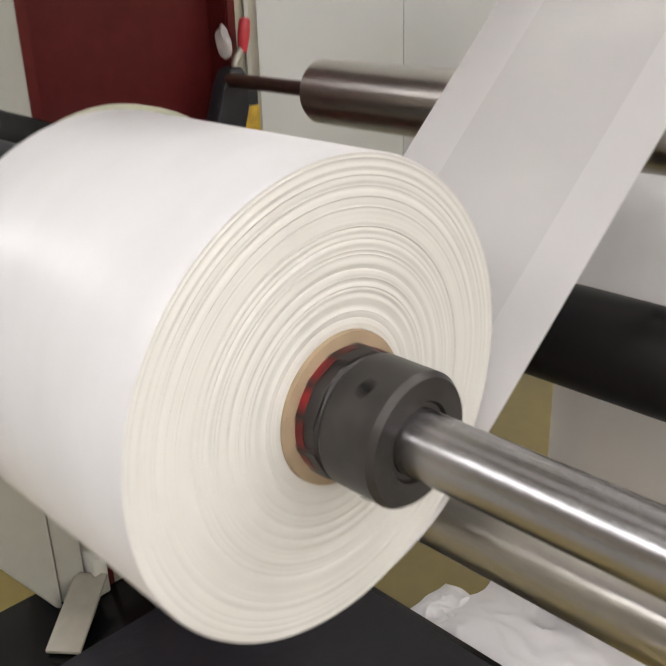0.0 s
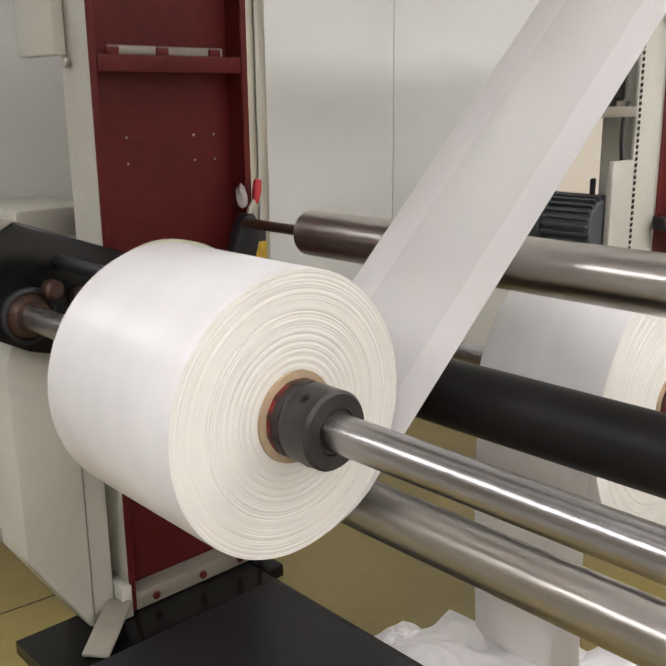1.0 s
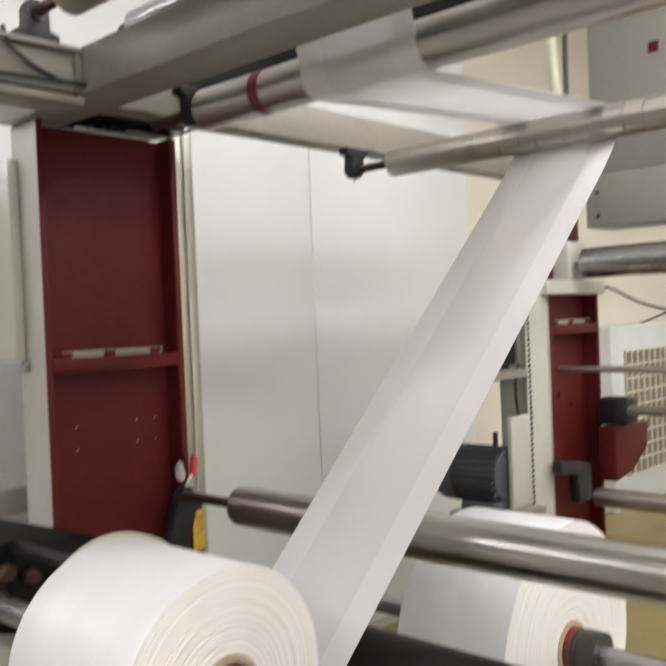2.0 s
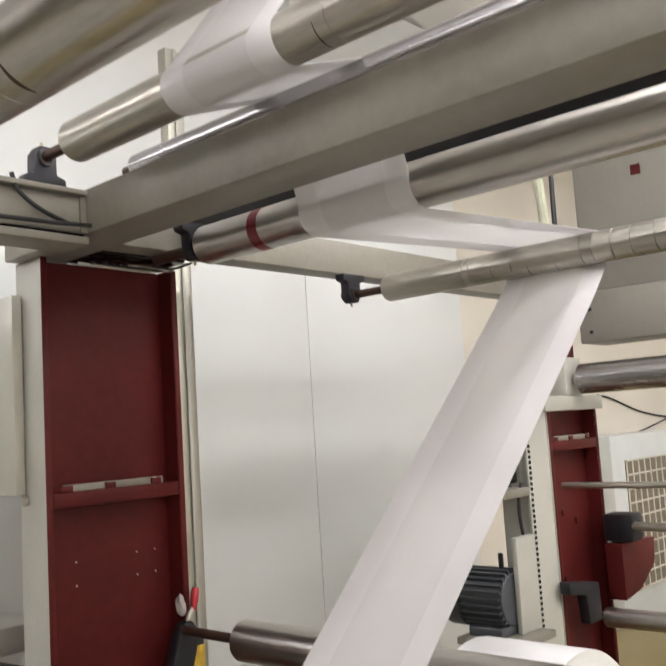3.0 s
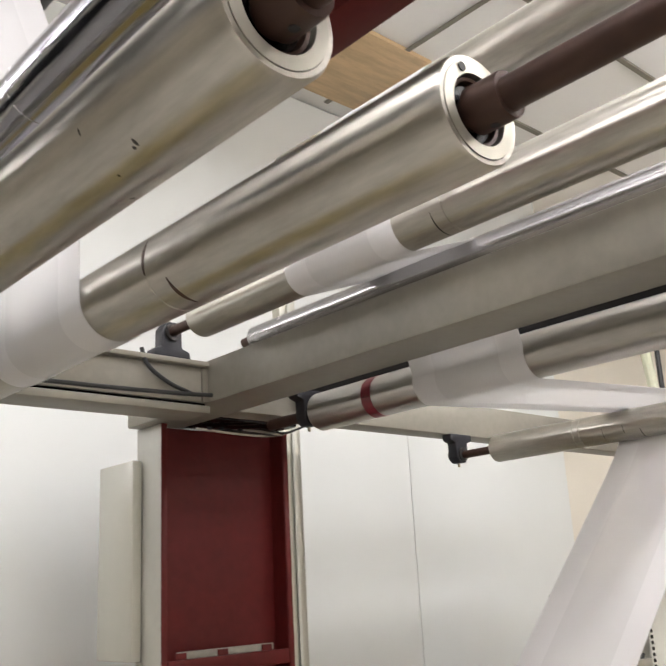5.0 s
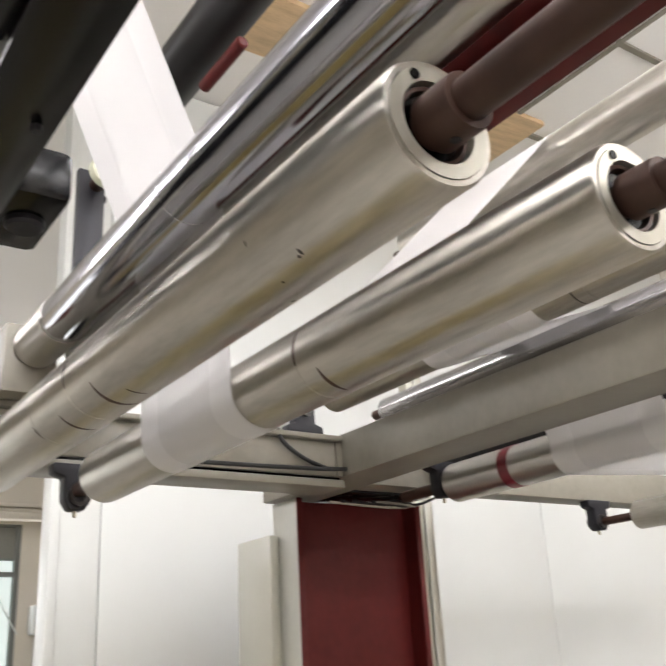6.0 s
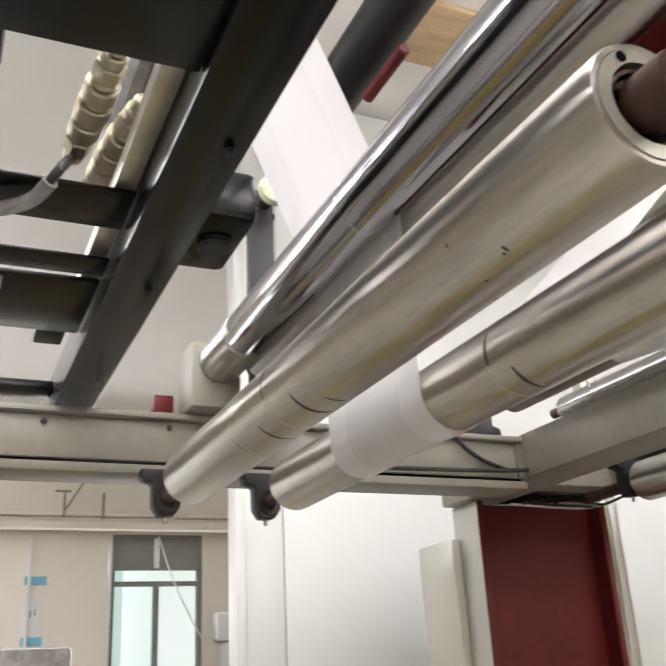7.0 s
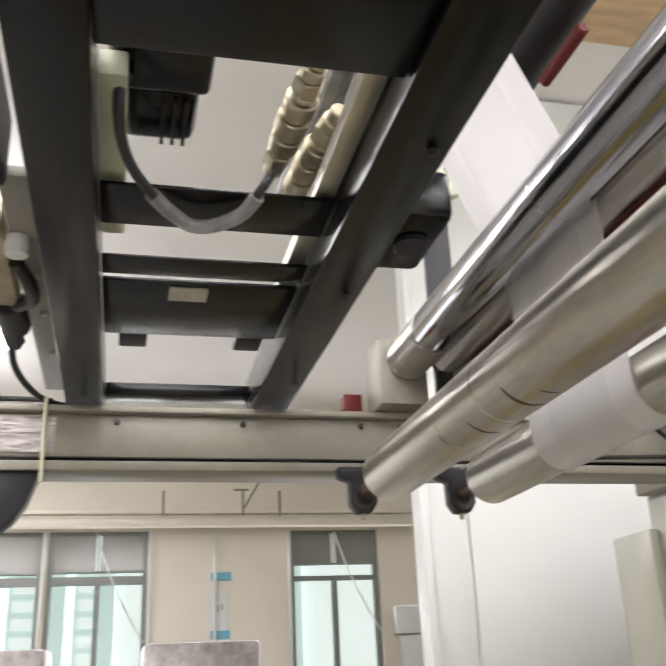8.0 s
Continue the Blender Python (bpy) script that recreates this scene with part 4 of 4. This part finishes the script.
part("gusset_fold", sheet(DROP, -0.918, -0.85, wave=0.004, columns=5, shift=0.0015), FILM2, hang, "folded edge of the film")
line = structure(link("floor_crack", pipe([(-0.6, 0.32, FZ), (-0.27, 0.285, FZ), (-0.18, 0.268, FZ), (0.3, 0.24, FZ)], 0.0018, 6), IRON), "dark hairline crack in the painted floor")

# ---- black overhead frame ----
ov = thing("overhead_frame", "black enamelled overhead frame resting on the grey beam", "overhead frame")
for xa, xb in ((-1.435, -1.365), (-1.085, -1.01)):
    part("rail", one_box(xa, xb, -3.2, -0.19, 1.949, 2.03, bevel=0.004), BLACKP, ov)
for ya, yb, za, zb in ((-0.265, -0.205, 1.975, 1.997), (-0.765, -0.56, 1.982, 1.99), (-0.845, -0.79, 1.98, 1.986), (-1.02, -0.925, 1.985, 1.991), (-1.52, -1.29, 1.96, 2.03), (-2.4, -1.75, 2.0, 2.03)):
    part("crossbar", one_box(-1.364, -1.086, ya, yb, za, zb, bevel=0.003), BLACKP, ov)
for x in (-1.34, -1.15):
    part("clip", one_box(x, x + 0.045, -0.559, -0.50, 1.982, 1.995, bevel=0.003), IRON, ov)
part("tray_lip", one_box(-1.364, -1.086, -1.545, -1.525, 1.955, 1.962, bevel=0.002), IRON, ov)
part("chain_guard", one_box(-1.20, -1.09, -1.74, -1.55, 1.985, 1.998, bevel=0.003), IRON, ov)
for x, y, z in ((-1.10, -1.50, 1.9595), (-1.05, -1.44, 1.9485), (-1.10, -1.62, 1.9845), (-1.34, -1.50, 1.9595)):
    bolt(ov, x, y, z, 0.006, "z", ALUF, 0.005)
# Bright strip paints the white reflection on the rail's inner side.
part("rail_sheen", one_box(-1.112, -1.0865, -1.285, -0.62, 1.996, 2.018, bevel=0.002), ALUF, ov, "bright strip painting the reflection on the black rail")
part("side_strip", one_box(-1.3635, -1.335, -1.20, -0.87, 2.0, 2.03, bevel=0.003), GREENISH, ov, "pale cream flat bar")
part("label_plate", one_box(-1.27, -1.215, -0.755, -0.71, 1.979, 1.9815), ALUF, ov, "blank pale type plate")
part("lug", one_box(-1.0095, -0.935, -1.02, -0.86, 1.975, 2.045, bevel=0.012), BLACKP, ov)
part("pulley", lathe([(0, -0.004), (0.02, -0.004), (0.024, 0.0), (0.024, 0.008), (0.0, 0.008)], 28, (-0.972, -0.949, 1.968), "z"), IRON, ov)
for y in (-0.83, -0.45, -1.2):
    bolt(ov, -1.03, y, 1.948, 0.006, "z")
bolt(ov, -1.4, -0.35, 1.948, 0.006, "z")
sp = thing("tension_spring", "small steel spring on the black lug", "spring")
part("coil", pipe([(-0.965 + 0.014 * math.cos(k * 1.0), -0.90 + 0.014 * math.sin(k * 1.0), 2.06 + k * 0.0016) for k in range(60)], 0.003, 6), ALUF, sp)
part("seat", rod(0.018, 0.0, 0.012, (-0.965, -0.90, 2.0455), "z", 16), ALUF, sp)

hang_post = thing("hanger_plate", "dark grey steel hanger plate with a rusty pin", "hanger")
part("plate", one_box(-0.695, -0.635, -0.27, -0.25, 1.949, 2.49, bevel=0.003), IRON, hang_post)
part("pin", rod(0.016, -0.09, 0.03, (-0.655, -0.25, 2.455), "y", 16), RUST, hang_post, "rusty brown pin")
part("disc", lathe([(0, -0.10), (0.035, -0.098), (0.038, -0.08), (0.0, -0.078)], 28, (-0.655, -0.25, 2.455)), GREENISH, hang_post)
bolt(hang_post, -0.63, -0.26, 2.43, 0.008, "x")

drive = thing("drive_motor", "black servo motor hung under the overhead frame", "motor")
part("body", one_box(-1.355, -1.25, -1.288, -1.13, 2.034, 2.16, bevel=0.008), BLACKP, drive)
part("end_bell", one_box(-1.345, -1.26, -1.1295, -1.035, 2.036, 2.13, bevel=0.014), BLACKP, drive)
for k in range(3):
    part("rib", one_box(-1.275 - k * 0.012, -1.271 - k * 0.012, -1.12, -1.04, 2.031, 2.037), IRON, drive)
wire = thing("motor_cable", "black cable with a grey sleeve, hanging in a loop", "cable")
part("wire", pipe([(-1.335, -1.15, 2.04), (-1.345, -1.19, 1.99), (-1.338, -1.10, 1.97), (-1.29, -1.01, 1.965), (-1.25, -0.966, 1.962), (-1.20, -1.0, 1.965), (-1.175, -1.06, 1.985), (-1.157, -0.972, 2.05)], 0.006), CABLE, wire)
part("sleeve", pipe([(-1.305, -1.035, 1.967), (-1.285, -1.003, 1.965), (-1.25, -0.966, 1.962), (-1.20, -1.0, 1.965), (-1.185, -1.035, 1.975)], 0.009), SLEEVE, wire, "translucent grey sleeve")


def fitting(p0, p1, label):
    """A threaded connector: nuts and barrels on a rod from p0 to p1."""
    f = thing("cable_connector", label, "connector", "cable connectors")
    a, b = Vector(p0), Vector(p1)
    L = (b - a).length
    f.matrix_basis = Matrix.Translation(a) @ (b - a).to_track_quat("Y", "Z").to_matrix().to_4x4()
    spans = ((0.0, 0.08, 0.012, 24), (0.08, 0.20, 0.0165, 6), (0.20, 0.24, 0.013, 24), (0.24, 0.36, 0.0185, 24), (0.36, 0.40, 0.0165, 24), (0.40, 0.53, 0.020, 24), (0.53, 0.57, 0.017, 24), (0.57, 0.68, 0.0195, 24), (0.68, 0.72, 0.015, 24), (0.72, 0.84, 0.0175, 6), (0.84, 0.92, 0.014, 24), (0.92, 1.0, 0.0105, 24))
    for s, e, r, seg in spans:
        part("sleeve_nut" if seg == 6 else "barrel", rod(r, s * L + 0.0003, e * L - 0.0003, seg=seg, chamfer=0.002), BRASS, f)
    return f


fitting((-1.157, -0.972, 2.05), (-1.140, -1.19, 2.06), "nickel brass cable connector with hexagon nuts")
fitting((-1.125, -0.884, 2.05), (-1.098, -1.10, 2.06), "nickel brass cable connector with ribbed barrels")
ch = thing("drag_chain", "grey corrugated cable duct along the black rail", "cable duct")
part("duct", pipe([(-1.10, -0.80, 2.12), (-1.09, -1.1, 2.13), (-1.09, -1.6, 2.13)], 0.022), SLEEVE, ch)
lc = thing("valve_block", "brass and iron valve block with hoses beside the black rail", "valve block")
part("block", one_box(-1.60, -1.462, -1.75, -1.02, 1.968, 2.06, bevel=0.008), IRON, lc)
part("brass_body", one_box(-1.56, -1.482, -0.90, -0.64, 1.985, 2.05, bevel=0.008), BRASS, lc, "dull brass valve body")
part("knob", lathe([(0, -0.014), (0.014, -0.012), (0.017, -0.004), (0.017, 0.012), (0.010, 0.02), (0, 0.02)], 20, (-1.468, -0.845, 1.985), "z"), FRAMEW, lc, "small white plastic knob")
part("coupling", rod(0.024, -0.63, -0.53, (-1.502, 0, 2.0), "y", 20), IRON, lc, "dark threaded coupling")
part("coupling", rod(0.017, -0.529, -0.46, (-1.510, 0, 1.998), "y", 6), IRON, lc)
part("elbow", pipe([(-1.475, -0.80, 1.985), (-1.458, -0.76, 1.972), (-1.458, -0.70, 1.972), (-1.478, -0.66, 1.985), (-1.495, -0.62, 1.995)], 0.010), CABLE, lc, "bent black hose")
part("bracket", one_box(-1.478, -1.4375, -1.0, -0.2, 1.998, 2.012, bevel=0.002), COVER, lc, "grey steel angle along the rail")
for y in (-0.74, -0.60, -0.42):
    bolt(lc, -1.452, y, 1.9975, 0.006, "z", ALUF)
part("hose", pipe([(-1.515, -0.47, 1.995), (-1.515, -0.40, 1.97), (-1.49, -0.30, 1.958), (-1.455, -0.24, 1.955), (-1.40, -0.23, 1.955)], 0.006), CABLE, lc)
part("hose", pipe([(-1.46, -0.26, 1.958), (-1.50, -0.235, 1.968), (-1.58, -0.25, 1.962), (-1.75, -0.28, 1.955)], 0.005), CABLE, lc)
part("tie", rod(0.004, 1.80, 1.96, (-1.468, -0.276, 0), "z", 8), GREENISH, lc, "pale cable tie")
bg = thing("belt_guard", "dark dull guard hung under the grey beam", "guard")
part("plate", prism([(-1.72, 1.8235), (-1.472, 1.8235), (-1.492, 1.765), (-1.512, 1.735), (-1.54, 1.712), (-1.72, 1.70)], -0.262, -0.215, bevel=0.004), IRON, bg)
wr = thing("beam_wrap", "crinkled clear plastic wrap stuck on the grey beam", "plastic wrap")
wrap_bm = bmesh.new()
bmesh.ops.create_grid(wrap_bm, x_segments=40, y_segments=24, size=0.5)
for v in wrap_bm.verts:
    q = Vector((v.co.x * 6, v.co.y * 9, 2.2))
    v.co = Vector((-1.58 + v.co.x * 0.26, -0.2565 - 0.006 * abs(noise.noise(q)), 1.894 + v.co.y * 0.07))
part("film", wrap_bm, CLEARP, wr)

# dark roller and parts seen above the chrome roller
hr = thing("dark_roller", "dark brown roller above the film", "roller", "machine rollers")
part("shell", rod(0.047, -3.0, -0.6, (-0.67, 0.0, 2.45), seg=40), RUBBER, hr)
part("axle", rod(0.018, -0.60, -0.40, (-0.67, 0.0, 2.45), seg=20), RUST, hr, "rusty brown axle")
rb = thing("red_beam", "dark red painted beam above the rollers", "beam")
part("bar", one_box(-0.656, -0.601, -3.0, -0.36, 1.974, 2.10, bevel=0.006), RED, rb)
part("end_plate", one_box(-0.66, -0.597, -0.359, -0.273, 1.949, 2.11, bevel=0.004), BEAM, rb, "grey end plate on the side beam")
handle = thing("red_handle", "short red steel handle bar under the ceiling", "handle")
part("bar", rod(0.011, -0.94, -0.80, (-0.655, 0, 2.378), "y", 16), RED, handle)
stop = thing("axle_clamp", "black clamp on the rusty roller axle", "clamp")
part("block", rod(0.032, -1.84, -1.76, (-0.85, 0, 1.795), "y", 24), BLACKP, stop)
lines = thing("beam_cable", "black cable and clips along the grey beam", "cable")
part("wire", pipe([(-0.02, -0.275, 1.868), (-0.1, -0.276, 1.863), (-0.3, -0.276, 1.858), (-0.6, -0.276, 1.856)], 0.005), CABLE, lines)
part("wire", pipe([(-0.08, -0.262, 1.87), (-0.14, -0.266, 1.885), (-0.2, -0.268, 1.92), (-0.21, -0.265, 1.96)], 0.005), CABLE, lines)
wl = thing("loose_wires", "bundle of thin wires on the column top", "cable")
for k in range(4):
    part("wire", pipe([(0.1 + 0.05 * k, -0.01, 1.842), (0.2 + 0.03 * k, -0.05, 1.828 + 0.008 * k), (0.3, -0.09 - 0.01 * k, 1.82), (0.36, -0.14, 1.845)], 0.0035, 8), CABLE if k % 2 else ALUF, wl)


# ---- what turns ----
def turn(ob, degrees_per_second):
    base = ob.matrix_basis.copy()
    step = 0.1
    walk(ob, [(k * step, base @ Matrix.Rotation(radians(degrees_per_second * k * step), 4, "Y")) for k in range(int(8 / step) + 1)])


def motions():
    turn(roll, SPIN)
    turn(shaft, SPIN)


SPIN = -720.0
motions()
